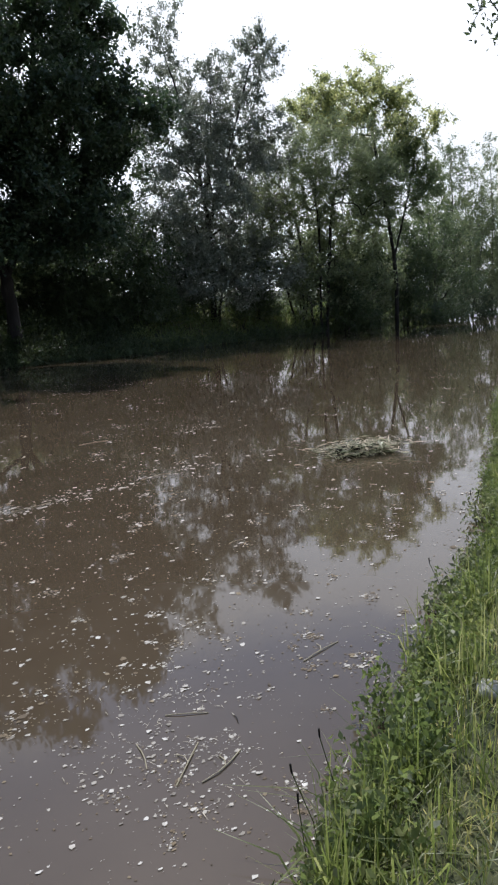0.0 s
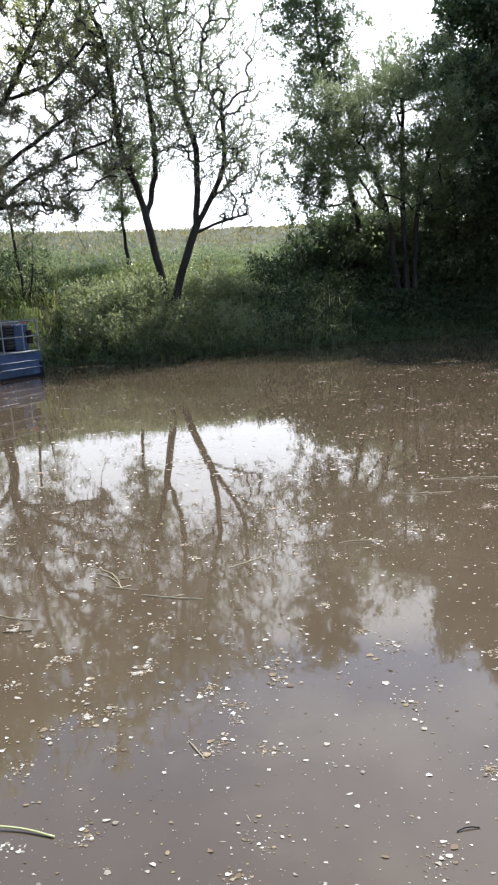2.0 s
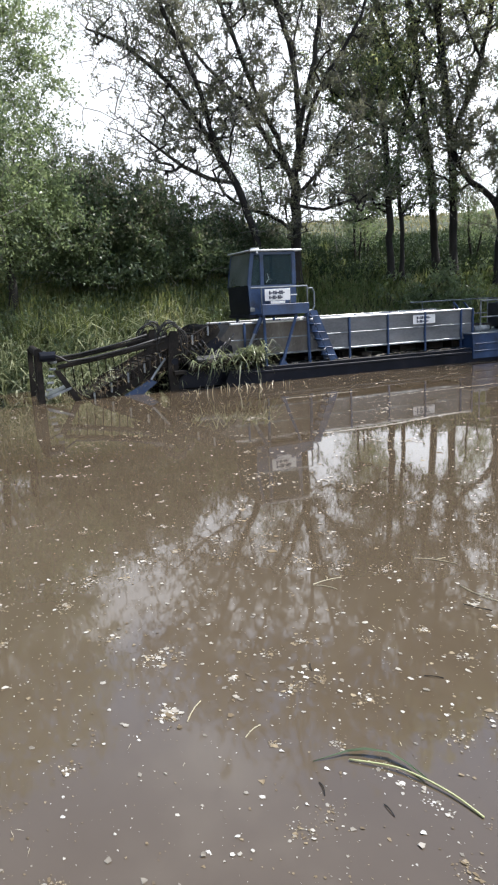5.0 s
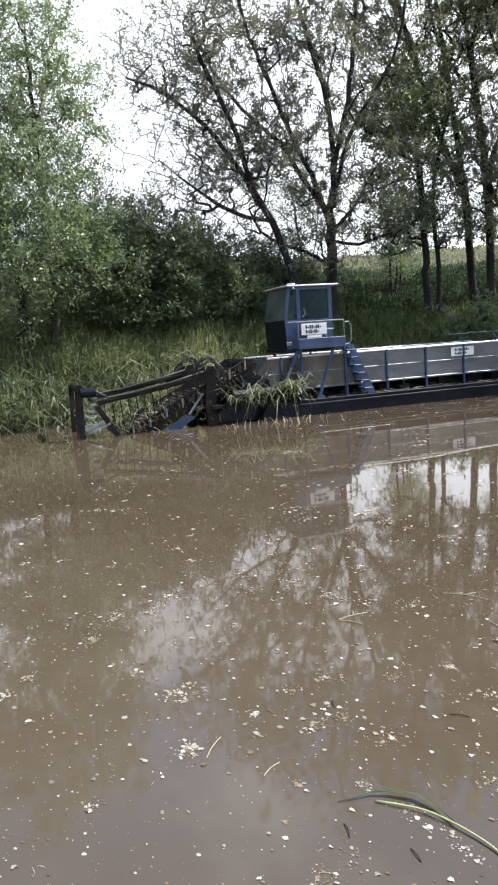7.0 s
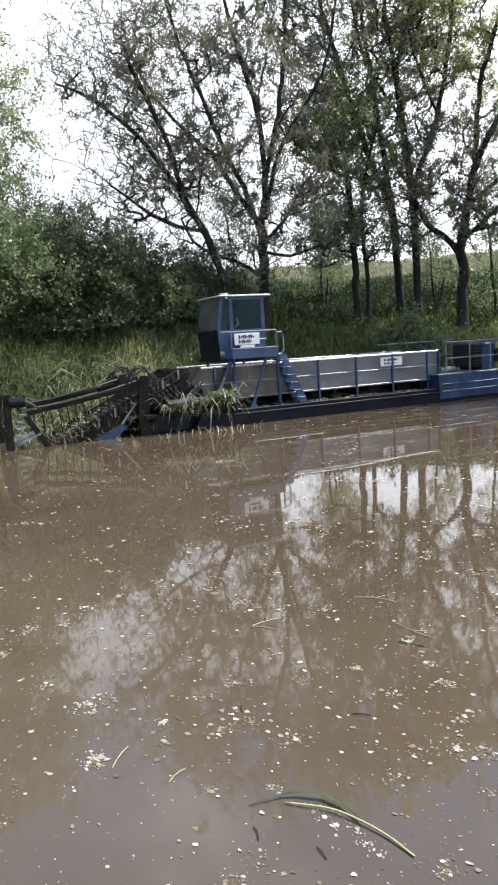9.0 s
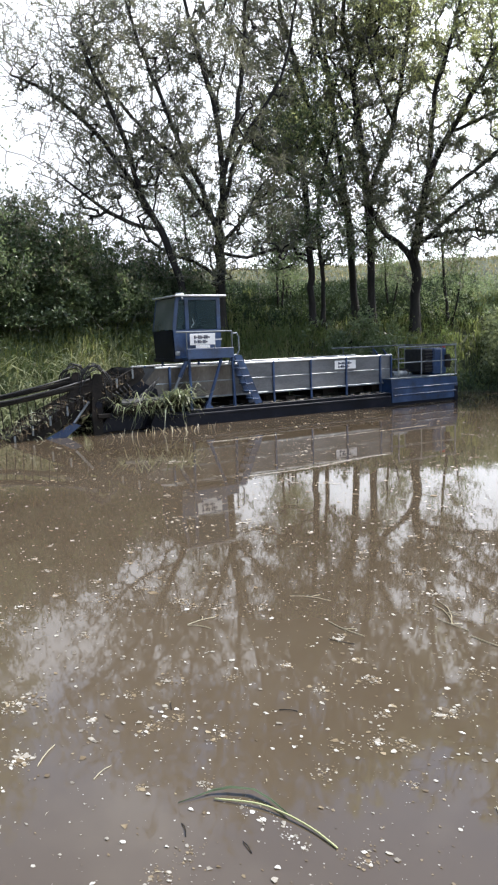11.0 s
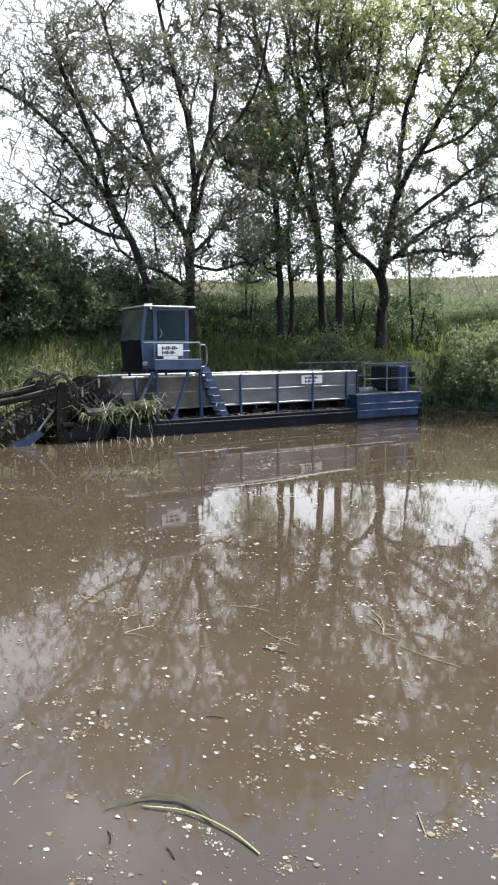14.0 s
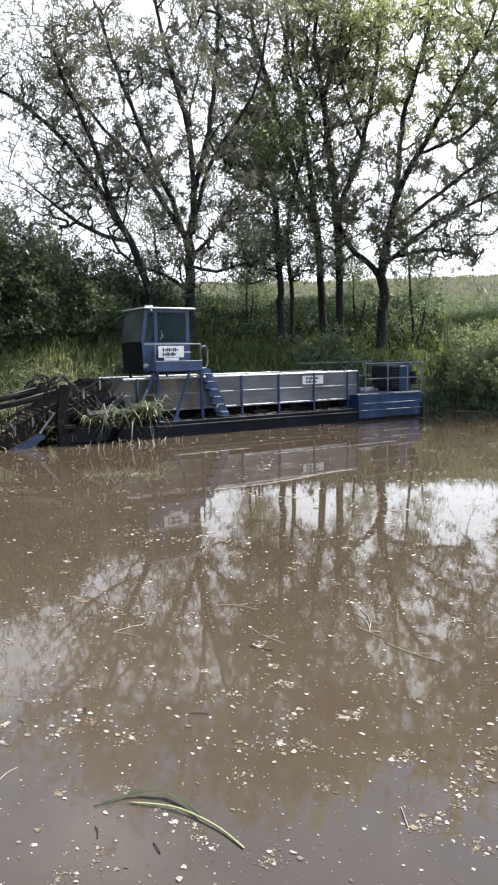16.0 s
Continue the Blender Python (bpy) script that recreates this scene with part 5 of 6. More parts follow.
def bank_growth():
    rng = np.random.default_rng(77)
    far = [p for p in FAR if -25 < p[0] < 60]
    left = [p for p in FAR if -30 < p[0] < -13]
    mid = [p for p in FAR if -15 < p[0] < 6]
    right = [p for p in FAR if 0 < p[0] < 90]
    keep = lambda q: q[q[:, 2] > 0.02]
    stuff("reed_bed", blades(rng, inland(rng, 15000, 43, 82, 1.2, 6.0, 32), 0.85, 0.04, 0.9, 0.45), M["grass"], "tall rank reeds and grass by the cutter head", "reeds")
    stuff("reed_bed", blades(rng, inland(rng, 9000, 47, 82, 0.0, 2.4, 30), 0.75, 0.045, 2.4, 0.4), M["cut"], "pale tangled reed leaves along the water", "reeds")
    stuff("bank_grass", blades(rng, inland(rng, 9000, 40, 80, 3.0, 12.0, 42), 0.6, 0.035, 0.8), M["grass"], "long green grass on the shaded slope", "grass")
    stuff("bank_grass", blades(rng, inland(rng, 11000, 4, 29, 0.0, 9.0, 48), 0.42, 0.045, 1.6, 0.5), M["grass"], "long green grass on the slope beyond the stern", "grass")
    stuff("bank_grass", blades(rng, inland(rng, 6000, 28, 47, 0.0, 4.4, 48), 0.5, 0.04, 1.0, 0.5), M["grass"], "fresh green grass low on the slope behind the barge", "grass")
    stuff("bank_grass", blades(rng, inland(rng, 9000, -28, 8, 0.0, 9.0, 70), 0.5, 0.05, 1.6, 0.5), M["shadegrass"], "rank grass coloured dark for the shade under the trees", "grass")
    lea = inland(rng, 23000, -25, 60, 5.0, 60.0, 95)
    brow = np.degrees(np.arctan2(-lea[:, 0], lea[:, 1]))
    lea = lea[~((brow > 26) & (brow < 54) & (chain_distance(lea[:, 0], lea[:, 1], FAR) < 15))]
    # the ash trees' shade on the slope is put into this grass colour
    stuff("bank_grass", blades(rng, inland(rng, 16000, 24, 54, 3.8, 16.0, 55), 0.6, 0.05, 1.3, 0.5), M["shadegrass"], "grass coloured dark for the shade of the ash trees", "grass")
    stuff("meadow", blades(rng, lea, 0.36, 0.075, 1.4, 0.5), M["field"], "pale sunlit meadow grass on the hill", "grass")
    # lush herbs: sunlit-coloured bank right of the stern, shade-darkened nettles further along
    b = along(rng, [(-11.0, 25.3), (-8.2, 26.3), (-3.2, 29.1), (0, 31)], 2400, 0.05, 3.4)
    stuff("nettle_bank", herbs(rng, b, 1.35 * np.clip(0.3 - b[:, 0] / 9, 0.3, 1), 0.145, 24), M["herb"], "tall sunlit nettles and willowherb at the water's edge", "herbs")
    stuff("nettle_bank", blades(rng, along(rng, [(-11.0, 25.3), (-8.2, 26.3), (-3.2, 29.1), (0, 31)], 1100, 0.0, 2.6), 0.9, 0.035, 1.4, 0.5), M["reed"], "tall pale-tipped reeds at the water's edge", "reeds")
    stuff("nettle_bank", herbs(rng, inland(rng, 2600, -28, 6, 0.0, 4.5, 70), 1.0, 0.15, 15), M["shadegrass"], "nettles and dock coloured dark for the shaded bank", "herbs")
    stuff("bank_grass", blades(rng, inland(rng, 10000, -58, -27, 0.0, 7.0, 95), 0.55, 0.06, 1.4, 0.5), M["grass"], "long grass along the tree-lined bank", "grass")
    stuff("nettle_bank", herbs(rng, inland(rng, 2300, -58, -27, 0.0, 4.0, 95), 1.1, 0.16, 14), M["nettle"], "tall nettles along the tree-lined bank", "herbs")
    # dark strip of herbs added for the shadow at the bank's foot
    brink = along(rng, [p for p in FAR if -15 < p[0] < 60], 2300, -0.2, 0.45)
    brink[:, 2] = np.maximum(brink[:, 2], -0.05)
    stuff("nettle_bank", herbs(rng, brink, 0.65, 0.14, 13), M["dark"], "dark herb strip standing in for shadow along the waterline", "herbs")
    stuff("nettle_bank", herbs(rng, inland(rng, 3000, 46, 82, 0.0, 4.0, 32), 0.8, 0.11, 14), M["dark"], "mixed green herbs among the reeds", "herbs")
    stuff("nettle_bank", herbs(rng, along(rng, [(-15.8, 18.6), (-14.2, 23.4), (-11.6, 25.0)], 500, 0.6, 5.0), 0.8, 0.11, 14), M["nettle"], "dark herbs behind the barge", "herbs")
    stuff("nettle_bank", herbs(rng, inland(rng, 1500, 6, 28, 4.0, 14.0, 55), 0.8, 0.12, 12), M["ash"], "loose herbs and brambles on the upper slope", "herbs")
    # dark leafy stems added to paint the shade below the ashes and alders
    stuff("bramble_bank", herbs(rng, inland(rng, 2800, 25, 52, 4.2, 13.0, 50), 0.8, 0.15, 12), M["shadeleaf"], "dark leafy herbs added as shade under the ash trees", "brambles")
    stuff("bramble_bank", herbs(rng, inland(rng, 2600, -12, 8.5, 0.3, 7.0, 55), 1.1, 0.18, 12), M["shadeleaf"], "dark leafy herbs added as shade under the alders", "brambles")
    # small bush behind the hopper's end
    for i, (az, d, hgt) in enumerate(((33.6, 27.6, 1.9), (31.8, 28.2, 1.7))):
        f = foot(az, d)
        tree("alder_bush", "young alder bush with round glossy leaves", 90 + i, [[f, f + Vector((0.1, 0, hgt * 0.5)), f + Vector((0.0, 0, hgt))]],
             [(f.x, f.y, f.z + hgt * 0.6, 0.8, 0.8, 0.9)], M["ash"], 2600, 0.15, limbs=30, twigs=60, tuft=0.18, slim=0.7, tip=0.006, group="young bushes on the bank")
    # under the big trees
    for i, (az, d, hgt, w) in enumerate(((-12, 37, 2.6, 1.8), (-23, 40, 2.0, 1.6), (-27, 41, 2.6, 2.2), (-31, 46, 2.4, 2.0), (-36.5, 49, 2.2, 2.2), (-7, 37, 3.0, 1.8), (-3, 36, 2.2, 1.6), (-51, 60, 3.2, 2.6), (-54, 74, 4.5, 3.2), (-44, 54, 3.0, 2.4))):
        f = foot(az, d)
        tree("hawthorn_bush", "dark undergrowth bush in the shade of the trees", 120 + i, [[f, f + Vector((0.1, 0, hgt * 0.5)), f + Vector((-0.1, 0, hgt))], [f + Vector((0.2, 0, 0)), f + Vector((w * 0.4, 0, hgt * 0.7))]],
             [(f.x, f.y, f.z + hgt * 0.6, w, w * 0.8, hgt * 0.5), (f.x + w * 0.7, f.y, f.z + hgt * 0.4, w * 0.8, w * 0.7, hgt * 0.4)], M["dark"], 7800, 0.17, limbs=50, twigs=150, tuft=0.25, slim=0.55, tip=0.008, group="undergrowth along the far bank")
    # towpath edge at the camera's side: mown path, lush fringe, herbs spilling over the water
    edge = [(0.0, 1.05), (1.2, 1.62), (2.0, 2.02), (2.7, 2.4), (3.5, 2.75), (4.4, 3.15), (5.8, 3.95), (9, 6.0), (13, 8.7)]

    def fringe(n, lo, hi):
        q = along(rng, edge, n, lo, hi, -1)
        q[:, 2] = np.maximum(q[:, 2], -0.03)
        return q

    def tussocks(n, lo, hi, every, spread):
        c = fringe(max(1, n // every), lo, hi)
        q = c[rng.integers(0, len(c), n)] + np.column_stack([rng.normal(0, spread, (n, 2)), np.zeros(n)])
        q[:, 2] = np.maximum(ground_height(q[:, 0], q[:, 1]), -0.03)
        return q

    stuff("towpath_grass", blades(rng, fringe(9000, 0.02, 0.65), 0.2, 0.006, 1.8, 0.55), M["lush"], "lush green grass on the towpath edge", "grass")
    stuff("towpath_grass", blades(rng, fringe(14000, 0.36, 2.2), 0.10, 0.007, 2.2, 0.6), M["mown"], "flattened yellowing grass of the towpath", "grass")
    stuff("towpath_grass", blades(rng, tussocks(2600, 0.02, 0.40, 45, 0.07), 0.4, 0.008, 1.3, 0.45), M["lush"], "tall fresh grass tussocks leaning over the water", "grass")
    stuff("towpath_herbs", herbs(rng, tussocks(1700, -0.08, 0.30, 12, 0.07), 0.29, 0.040, 18, 4), M["nettle"], "leafy green herbs hanging over the bank", "herbs")
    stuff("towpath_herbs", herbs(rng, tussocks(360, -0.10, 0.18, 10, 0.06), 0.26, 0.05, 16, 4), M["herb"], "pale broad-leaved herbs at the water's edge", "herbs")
    stuff("towpath_herbs", herbs(rng, fringe(400, 0.0, 0.4), 0.2, 0.045, 16, 4), M["lush"], "small bright green herbs in the grass", "herbs")
    # ribwort heads on thin stalks
    r = random.Random(3)
    for x, y in ((5.2, 3.75), (5.35, 3.8), (5.0, 3.5), (3.6, 2.85), (1.35, 1.70), (1.5, 1.78), (1.7, 1.9)):
        z = float(ground_height(x, y - 0.05))
        p = new("plantain")
        p.location = (x, y - 0.05, max(z, 0))
        dx, dy, hh = r.uniform(-0.12, 0.02), r.uniform(0, 0.1), r.uniform(0.38, 0.55)
        part("stalk", made(pipe, [(0, 0, 0), (dx * 0.4, dy * 0.4, hh * 0.6), (dx, dy, hh)], 0.0022, 5), M["grass"], p)
        part("flower_head", made(pipe, [(dx, dy, hh), (dx * 1.03, dy, hh + 0.015), (dx * 1.06, dy, hh + 0.04)], 0.0042, 6), M["rust"], p, "dark brown seed head")
        tagged(p, "thin plantain stalk with a dark seed head", "plant", "plantain stalks by the water")
    bm = bmesh.new()
    bmesh.ops.create_icosphere(bm, subdivisions=2, radius=0.07)
    for v in bm.verts:
        v.co *= 1 + 0.25 * noise.noise(v.co * 14)
        v.co.z *= 0.6
    me = bpy.data.meshes.new("stone")
    bm.to_mesh(me)
    bm.free()
    me.materials.append(M["stone"])
    st = new("stone", me)
    st.location = (2.46, 1.69, float(ground_height(2.46, 1.69)) + 0.02)
    tagged(st, "pale limestone lump lying in the grass", "stone")
    # bough of a tree standing on the towpath side, reaching over the canal
    f = foot(-84, 9.5)
    tree("willow_tree", "towpath tree with a leafy bough over the water", 150,
         [[f, f + Vector((0, 0.2, 2.5)), f + Vector((-0.3, 0.8, 5)), f + Vector((-0.2, 1, 8))], [f + Vector((0, 0.2, 2.6)), spot(-70, 21, 8.6), spot(-61, 20.5, 8.2), spot(-55.5, 18.6, 8)]],
         [lump(-56.3, 17.6, 8, 0.45, 0.5, 0.22), lump(-54.4, 19.4, 8, 0.35, 0.4, 0.3), lump(-60, 22, 8.2, 0.8, 0.8, 0.6), lump(-70, 26, 9, 1.5, 1.5, 1.0), (f.x, f.y + 0.8, f.z + 7, 2.2, 2.2, 1.8)],
         M["dark"], 9000, 0.075, limbs=90, twigs=240, tuft=0.13, slim=0.45, tip=0.004, group="trees on the towpath side", corners=4)


bank_growth()

# ---- what floats on the water ----
DRIFT = [(0.0, 0.19, 0.10), (5.0, 0.19, 0.10), (7.5, 0.09, 0.04), (9.0, 0.0, 0.0), (12.0, -0.15, -0.05), (14.0, -0.26, -0.08), (16.0, -0.36, -0.10)]
AFLOAT = []  # thing, place at 9 s, heading, share of the drift


def drift_at(t, share):
    ts, xs, ys = zip(*DRIFT)
    return Vector((float(np.interp(t, ts, xs)) * share, float(np.interp(t, ts, ys)) * share, 0))


def flakes(rng, c, radius):
    """Small uneven scraps lying on the water."""
    n = len(c)
    k = 5
    a = rng.uniform(0, 6.28, n)[:, None] + np.arange(k)[None] * 2 * np.pi / k + rng.normal(0, 0.25, (n, k))
    r = radius[:, None] * rng.uniform(0.55, 1.25, (n, k))
    long = rng.uniform(0.5, 1.0, n)[:, None]
    x, y = np.cos(a) * r, np.sin(a) * r * long
    z = 0.0015 + rng.uniform(0, 0.003, (n, k)) * np.minimum(radius / 0.012, 1.5)[:, None]
    v = np.stack([c[:, 0:1] + x, c[:, 1:2] + y, z], -1).reshape(-1, 3)
    return v, (np.arange(n) * k)[:, None] + np.arange(k)[None]


def open_water(q):
    ca, sa = math.cos(radians(71.1)), math.sin(radians(71.1))
    dx, dy = q[:, 0] + 13.91, q[:, 1] - 11.97
    bx, by = dx * ca + dy * sa, -dx * sa + dy * ca
    return (ground_height(q[:, 0], q[:, 1]) < -0.1) & ~((bx > -5.2) & (bx < 10.9) & (by > -0.08) & (by < 3.0))


def scatter(rng, n, r0, r1, power=1.0):
    r = r0 + (r1 - r0) * rng.uniform(0, 1, n) ** power
    az = np.radians(rng.uniform(-72, 82, n))
    return np.column_stack([-np.sin(az) * r, np.cos(az) * r])


def clumped(rng, centres, n, spread):
    k = rng.integers(0, len(centres), n)
    return centres[k] + rng.normal(0, 1, (n, 2)) * (spread * rng.uniform(0.3, 1.4, len(centres)))[k][:, None]


def scum():
    rng = np.random.default_rng(9)
    for share, r0, r1, n, size, tag in ((1.0, 1.7, 3.5, 1900, 0.0042, "petals and scraps floating by the towpath"), (1.35, 3.5, 8.0, 5600, 0.0058, "petals and scraps scattered over the water"), (0.3, 8.0, 24.0, 9000, 0.0095, "pale scum flecks on the far water")):
        q = scatter(rng, n, r0, r1)
        seeds = scatter(rng, n // 28, r0, r1)
        q = np.concatenate([q, clumped(rng, seeds, int(n * 0.9), 0.045 if r1 < 9 else 0.16)])
        if share == 1.0:
            raft = np.column_stack([rng.normal(1.38, 0.22, 40), rng.normal(2.75, 0.32, 40)])
            q = np.concatenate([q, clumped(rng, raft, 650, 0.05)])
            caught = np.column_stack([rng.uniform(-2.05, -1.6, 12), rng.normal(2.25, 0.03, 12)])
            q = np.concatenate([q, clumped(rng, caught, 130, 0.03)])
        if share == 1.35:
            raft = np.column_stack([rng.normal(1.6, 0.25, 16), rng.normal(3.6, 0.3, 16)])
            q = np.concatenate([q, clumped(rng, raft, 260, 0.06)])
        if share == 0.3:
            x = rng.uniform(2.2, 5.4, 620)
            q = np.concatenate([q, np.column_stack([x, 8.1 + 0.12 * (x - 3) + rng.normal(0, 0.16, 620)])])
        q = q[open_water(q)]
        big = np.minimum(size * np.exp(rng.normal(-0.1, 0.8, len(q))), size * 4.2)
        ob = soup("floating_scum", *flakes(rng, q, big), M["flake"])
        tagged(ob, tag, "scum", kind="stuff")
        AFLOAT.append((ob, Vector((0, 0, 0)), 0.0, share))
        q = scatter(rng, n // 2, r0, r1)
        q = np.concatenate([q, clumped(rng, seeds, n if r1 < 9 else n // 2, 0.05 if r1 < 9 else 0.15)])
        q = q[open_water(q)]
        ob = soup("floating_litter", *flakes(rng, q, size * 1.25 * np.exp(rng.normal(0, 0.5, len(q)))), M["litter"])
        tagged(ob, "brown scraps of dead leaf afloat", "litter", kind="stuff")
        AFLOAT.append((ob, Vector((0, 0, 0)), 0.0, share))
    # straw scraps drifted together off the towpath
    c = np.concatenate([np.column_stack([rng.normal(1.45, 0.3, 110), rng.normal(2.9, 0.38, 110)]), scatter(rng, 110, 2.0, 7.0)])
    n = len(c)
    a, half = rng.uniform(0, 6.28, n), rng.uniform(0.008, 0.036, n)[:, None]
    d = np.column_stack([np.cos(a), np.sin(a)])
    e = np.column_stack([-np.sin(a), np.cos(a)]) * rng.uniform(0.0009, 0.002, n)[:, None]
    z = np.full((n, 1), 0.004)
    v = np.stack([np.hstack([c - d * half, z]), np.hstack([c + e, z + 0.004]), np.hstack([c + d * half, z]), np.hstack([c - e, z + 0.004])], 1).reshape(-1, 3)
    ob = soup("straw_scraps", v, (np.arange(n) * 4)[:, None] + np.arange(4)[None], M["straw"])
    tagged(ob, "short pale straw scraps drifting on the water", "straw", kind="stuff")
    AFLOAT.append((ob, Vector((0, 0, 0)), 0.0, 1.0))
    # long foam lines trailing off the barge
    t = rng.uniform(0, 1, 900)
    line = np.column_stack([-7.62 + 0.92 * t + 0.10 * np.sin(t * 5), 8.4 + 2.95 * t]) + rng.normal(0, 0.022, (900, 2))
    t2 = rng.uniform(0, 1, 500)
    l2 = np.column_stack([-10.97 + 0.6 * t2, 10.9 + 1.7 * t2]) + rng.normal(0, 0.035, (500, 2))
    t3 = rng.uniform(0, 1, 400)
    l3 = np.column_stack([-9.3 + 1.2 * t3, 12.2 + 3.4 * t3]) + rng.normal(0, 0.03, (400, 2))
    ob = soup("foam_line", *flakes(rng, np.concatenate([line, l2, l3]), rng.uniform(0.008, 0.022, 1800)), M["flake"])
    tagged(ob, "thin pale foam lines on the water off the barge", "foam", kind="stuff")


scum()


def stalk(x, y, heading, length, share, t, seed, mat="straw"):
    """A floating length of broken reed."""
    r = random.Random(seed)
    bm = bmesh.new()
    k = r.uniform(-0.08, 0.08) * length
    pts = [(-length / 2, 0, 0.004), (-length / 6, k, 0.008), (length / 6, k * 0.7, 0.008), (length / 2, -k * 0.4, 0.003)]
    pipe(bm, pts, 0.0022 + 0.004 * min(length, 0.8), 6)
    if length > 0.25:
        pipe(bm, [(0, k, 0.01), (length * 0.1, k + 0.03, 0.014), (length * 0.16, k + 0.08, 0.004)], 0.003, 5)
    me = bpy.data.meshes.new("floating_stalk")
    bm.to_mesh(me)
    bm.free()
    me.materials.append(M[mat])
    ob = new("floating_stalk", me)
    tagged(ob, "bleached broken reed stalk floating on the water" if mat == "straw" else "dark waterlogged twig floating on the water", "stalk", "stalks afloat")
    p = Vector((x, y, 0)) - drift_at(t, share)
    AFLOAT.append((ob, p, heading, share))


STALKS = [(-3.6, 4.55, 20, 0.36, 12.5), (-3.0, 4.2, -12, 0.38, 12.5), (-2.55, 4.9, -40, 0.42, 12.5), (-2.4, 4.75, -15, 0.30, 12.5), (-1.95, 4.6, -8, 0.5, 12.5), (-4.0, 3.65, 75, 0.26, 12.5), (-3.93, 3.55, 20, 0.20, 12.5),
          (-3.35, 1.82, -60, 0.2, 12.5), (-2.98, 1.92, -80, 0.13, 12.5), (-1.22, 2.87, -50, 0.16, 12.5), (2.75, 3.15, 8, 0.34, 0), (1.72, 3.12, -35, 0.24, 0), (1.5, 2.75, 40, 0.34, 0), (1.35, 2.95, 75, 0.22, 0), (1.62, 2.62, 15, 0.3, 0),
          (-2.05, 5.15, -50, 0.5, 2), (-0.97, 5.55, 45, 0.42, 2), (1.2, 8.2, 5, 1.0, 2), (0.6, 7.6, 3, 0.7, 2), (4.9, 11.45, 0, 0.55, 0), (-0.03, 6.04, 10, 0.4, 2), (2.6, 8.1, 4, 0.5, 0), (4.4, 8.3, 8, 0.5, 0), (3.6, 5.3, 4, 0.16, 0)]
TWIGS = [(-2.6, 3.0, 30, 0.11, 12.5), (-3.2, 2.6, -40, 0.09, 12.5), (-2.3, 1.9, -30, 0.09, 12.5), (-2.0, 2.0, -20, 0.08, 12.5), (0.4, 2.6, 20, 0.1, 1), (1.9, 2.9, 70, 0.08, 0), (-4.6, 4.6, -60, 0.14, 7.5), (-2.4, 4.2, 10, 0.2, 5)]


def floaters():
    for i, (x, y, a, l, t) in enumerate(STALKS):
        stalk(x, y, a, l, 1.0 if math.hypot(x, y) < 3.5 else 1.35 if math.hypot(x, y) < 7.5 else 0.3, t, i)
    for i, (x, y, a, l, t) in enumerate(TWIGS):
        stalk(x, y, a, l, 1.0 if math.hypot(x, y) < 3.5 else 1.35, t, 50 + i, "rust")
    # the long green reed with its folded leaf
    reed = new("floating_reed")
    stem = [(0.33, 0.05, 0.006), (0.17, 0.075, 0.012), (0.0, 0.07, 0.016), (-0.14, 0.04, 0.016), (-0.32, -0.05, 0.008)]
    part("stem", made(pipe, smooth_line(stem), 0.0046, 8), M["reedstem"], reed, "yellow-green reed stem", True)
    bm = bmesh.new()
    path = [Vector(p) for p in ((0.03, 0.08, 0.016), (-0.1, 0.105, 0.02), (-0.2, 0.10, 0.03), (-0.30, 0.04, 0.03), (-0.36, -0.02, 0.02), (-0.44, -0.18, 0.004))]
    row = []
    for i, p in enumerate(path):
        w = 0.012 * math.sin(math.pi * (0.12 + 0.85 * i / 5))
        d = (path[min(i + 1, 5)] - path[max(i - 1, 0)]).normalized()
        s = Vector((-d.y, d.x, 0.3 * math.sin(i))).normalized()
        row.append([bm.verts.new(p + s * w), bm.verts.new(p + Vector((0, 0, 0.004))), bm.verts.new(p - s * w)])
    for A, B in zip(row, row[1:]):
        bm.faces.new((A[0], A[1], B[1], B[0]))
        bm.faces.new((A[1], A[2], B[2], B[1]))
    part("leaf_blade", bm, M["dark"], reed, "folded dark and pale reed leaf")
    tagged(reed, "long yellow-green reed with a folded leaf afloat", "reed")
    AFLOAT.append((reed, Vector((-2.02, 2.19, 0)) - drift_at(12.5, 1.0), 0.0, 1.0))
    # raft of cut weed out in the canal
    rng = np.random.default_rng(31)
    raft = new("weed_raft")
    c = np.column_stack([rng.normal(0, 0.26, 520), rng.normal(0, 0.14, 520), np.abs(rng.normal(0.06, 0.06, 520))])
    n = len(c)
    a = rng.uniform(0, 6.28, n)
    d = np.stack([np.cos(a), np.sin(a), rng.normal(0, 0.12, n)], 1)
    s = np.stack([-np.sin(a), np.cos(a), np.zeros(n)], 1)
    L, w = rng.uniform(0.05, 0.16, n)[:, None], rng.uniform(0.006, 0.014, n)[:, None]
    v = np.stack([c - d * L, c - s * w + [0, 0, 0.01], c + d * L, c + s * w + [0, 0, 0.01]], 1)
    v[..., 2] = np.clip(v[..., 2], 0.003, 0.2)
    tagged(soup("cut_leaves", v.reshape(-1, 3), (np.arange(n) * 4)[:, None] + np.arange(4)[None], M["cut"], raft), kind="stuff")
    c2 = rng.permutation(n)[:260]
    v2 = v[c2] + rng.normal(0, 0.12, (260, 1, 3)) * [1, 0.7, 0.05] + [0, 0, 0.03]
    v2[..., 2] = np.clip(v2[..., 2], 0.003, 0.2)
    tagged(soup("dry_stalks", v2.reshape(-1, 3), (np.arange(260) * 4)[:, None] + np.arange(4)[None], M["straw"], raft), kind="stuff")
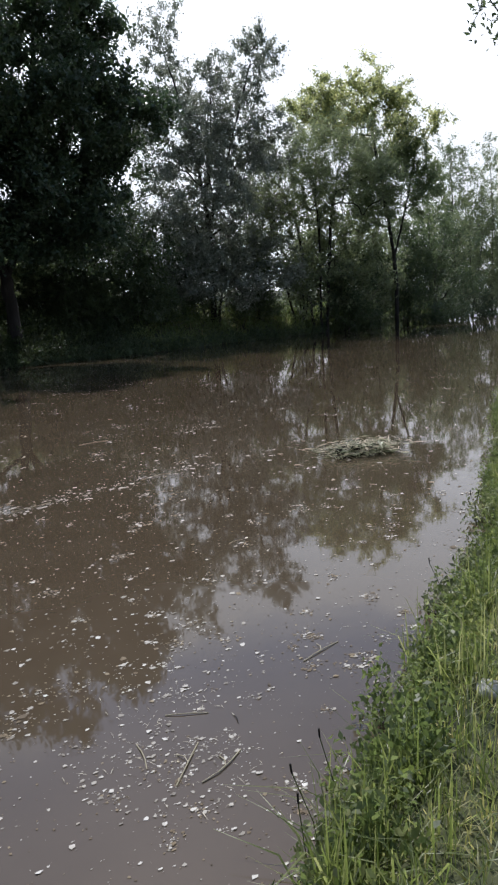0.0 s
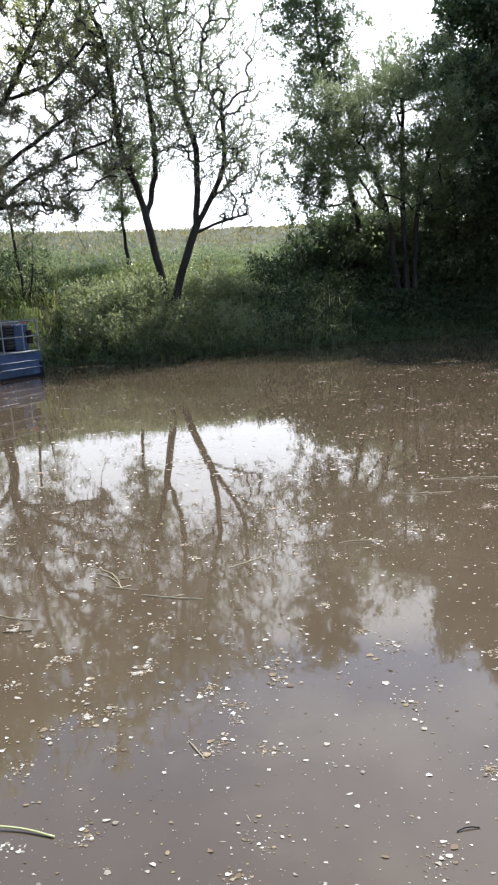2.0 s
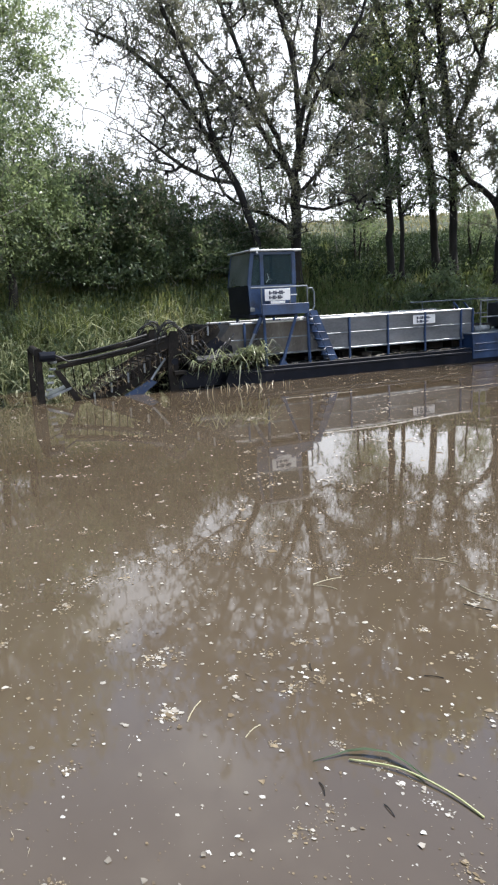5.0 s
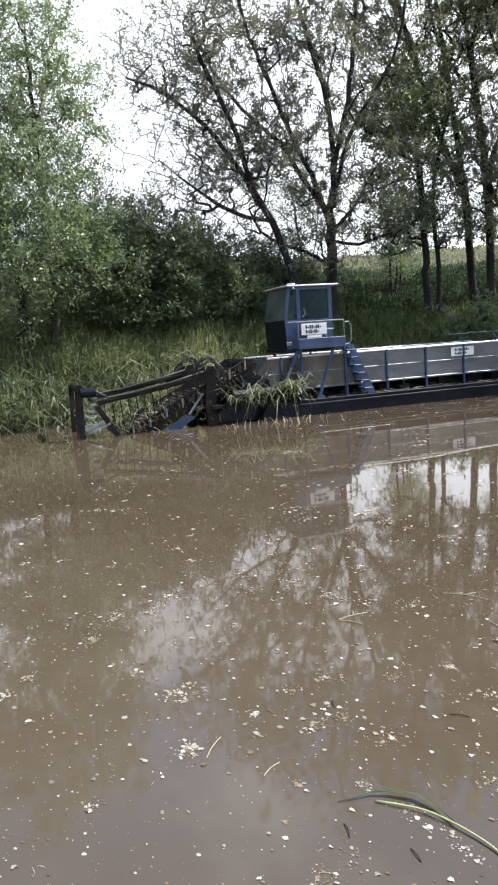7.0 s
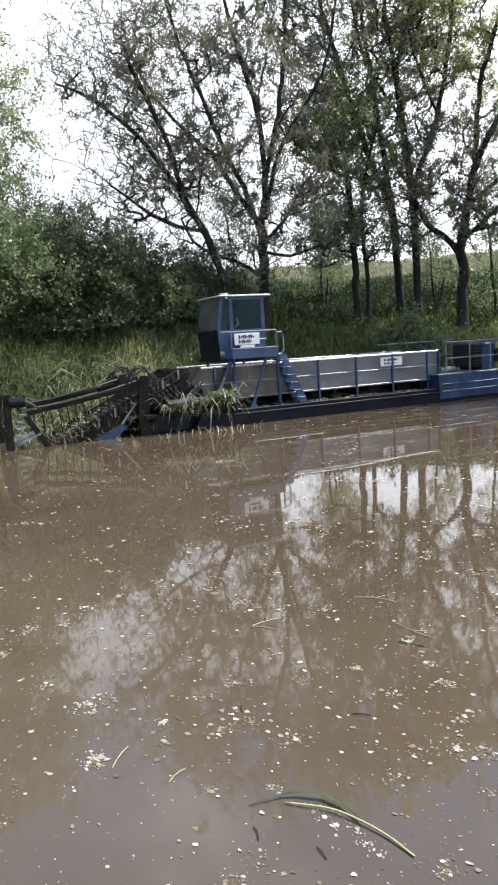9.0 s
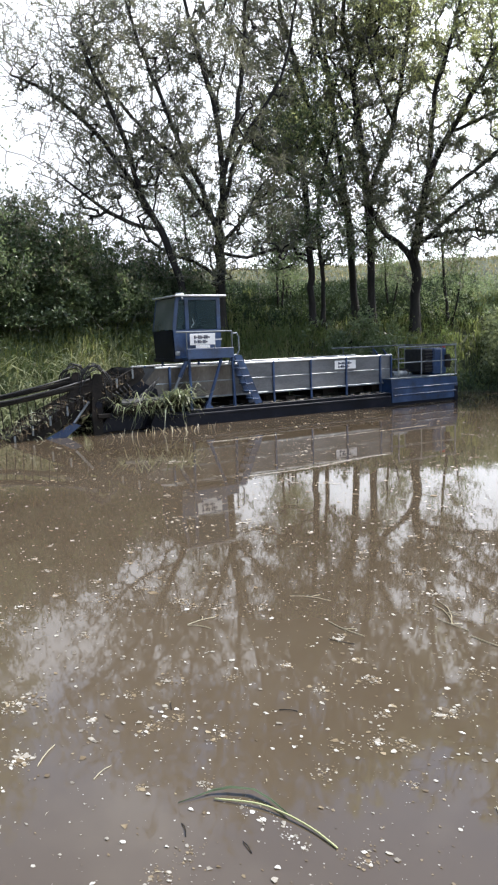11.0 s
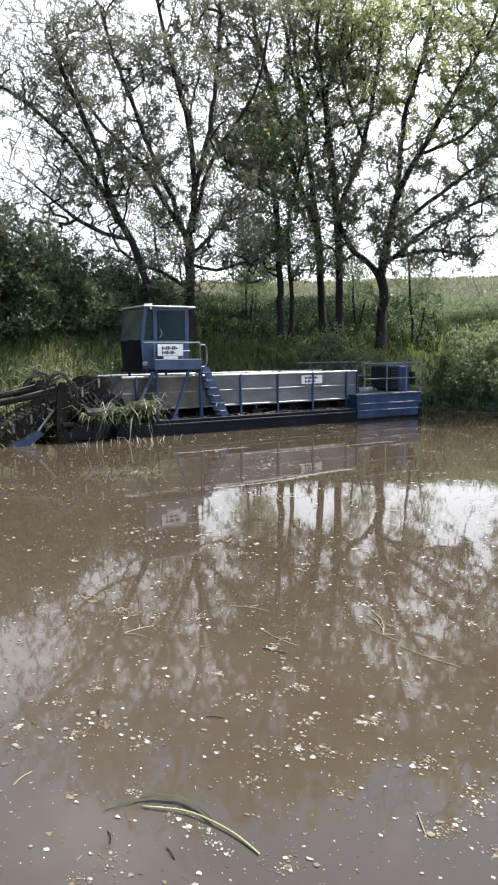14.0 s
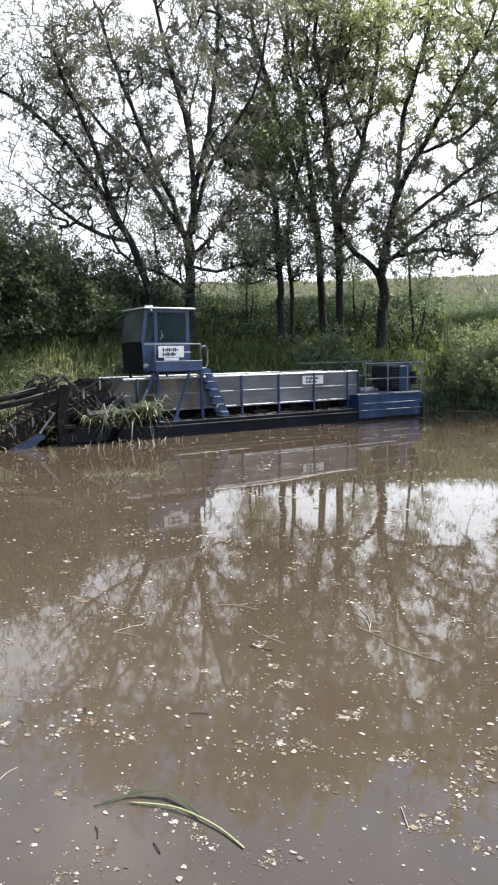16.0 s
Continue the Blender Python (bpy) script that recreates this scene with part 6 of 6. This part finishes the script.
    part("sodden_core", made(pipe, [(-0.35, 0.0, 0.0), (0, 0.04, 0.05), (0.3, 0.02, 0.0)], 0.11, 10), M["rust"], raft, "dark sodden roots")
    tagged(raft, "raft of cut pale-green reeds floating mid-canal", "weed raft")
    AFLOAT.append((raft, Vector((7.2, 7.2, 0)) - drift_at(0, 0.6), -25.0, 0.6))


floaters()


def cut_weed():
    """Cut reeds hanging over the barge's bow."""
    rng = np.random.default_rng(12)
    h = new("cut_weed_pile")
    h.matrix_world = pose(-13.91, 11.97, 0, 0, 0, 71.1)
    for k, (cx, cz, n, sx) in enumerate(((0.62, 0.80, 150, 0.24), (0.1, 0.66, 90, 0.3), (-0.55, 0.66, 110, 0.3))):
        r = np.column_stack([rng.normal(cx, sx, n), rng.uniform(-0.18, 0.25, n), rng.normal(cz, 0.07, n)])
        a = rng.uniform(-3.6, 0.6, n)
        d = np.stack([np.cos(a), np.sin(a) * 0.6, rng.uniform(-0.3, 0.8, n)], 1)
        L = rng.uniform(0.2, 0.68, n)[:, None]
        w = rng.uniform(0.012, 0.022, n)[:, None]
        s = np.cross(d, np.array([[0, 0, 1.0]]))
        s /= np.linalg.norm(s, axis=1)[:, None]
        m = r + d * L * 0.6
        t = m + d * L * 0.5 + np.array([[0, 0, -1.0]]) * L * rng.uniform(-0.1, 1.0, (n, 1))
        v = np.stack([r - s * w * 0.4, r + s * w * 0.4, m - s * w, m + s * w, t - s * w * 0.15, t + s * w * 0.15], 1).reshape(-1, 3)
        v[:, 2] = np.maximum(v[:, 2], 0.02)
        o = (np.arange(n) * 6)[:, None]
        part_ob = soup("hanging_leaves", v, np.concatenate([o + np.array([[0, 1, 3, 2]]), o + np.array([[2, 3, 5, 4]])]), M["cut"], h)
        tagged(part_ob, kind="stuff")
    part("sodden_core", made(pipe, [(-1.2, 0.05, 0.55), (-0.5, 0.0, 0.66), (0.2, 0.05, 0.66), (0.75, 0.1, 0.74)], 0.13, 9), M["rust"], h, "dark sodden weed and roots")
    n = 1100
    u = rng.uniform(0, 1, n)
    c = np.column_stack([-3.6 + 3.3 * u, rng.uniform(0.05, 2.0, n), 0.05 + 1.47 * u + np.abs(rng.normal(0.0, 0.06, n)) - 0.35 * (rng.random(n) < 0.35)])
    tagged(soup("conveyor_weed", *leaf_cloud(rng, c, 0.2, 0.1, 0.8), M["litter"], h), "brown weed caught on the conveyor", kind="stuff")
    n = 700
    c = np.column_stack([rng.uniform(-4.9, -1.2, n), rng.uniform(0.0, 2.1, n), np.abs(rng.normal(0.25, 0.25, n))])
    tagged(soup("trailing_weed", *leaf_cloud(rng, c, 0.22, 0.09, 0.6), M["cut"], h), "pale reed leaves caught in the frames", kind="stuff")
    tagged(h, "bunch of cut reeds draped over the barge's bow", "cut weed")


cut_weed()


def standing_reeds():
    """A few reed tips standing out of the water before the bow."""
    rng = np.random.default_rng(4)
    ca, sa = math.cos(radians(71.1)), math.sin(radians(71.1))
    x, y = rng.normal(0.0, 0.7, 34), rng.normal(-0.8, 0.3, 34)
    r = np.column_stack([-13.91 + x * ca - y * sa, 11.97 + x * sa + y * ca, np.full(34, -0.02)])
    stuff("standing_reeds", blades(rng, r, 0.22, 0.018, 1.6), M["straw"], "pale broken reed tips standing in the water", "reeds")


standing_reeds()


# ---- motion ----
def motions():
    for ob, p, heading, share in AFLOAT:
        walk(ob, [(t, pose(*(p + drift_at(t, share)), 0, 0, heading)) for t, *_ in DRIFT])


motions()
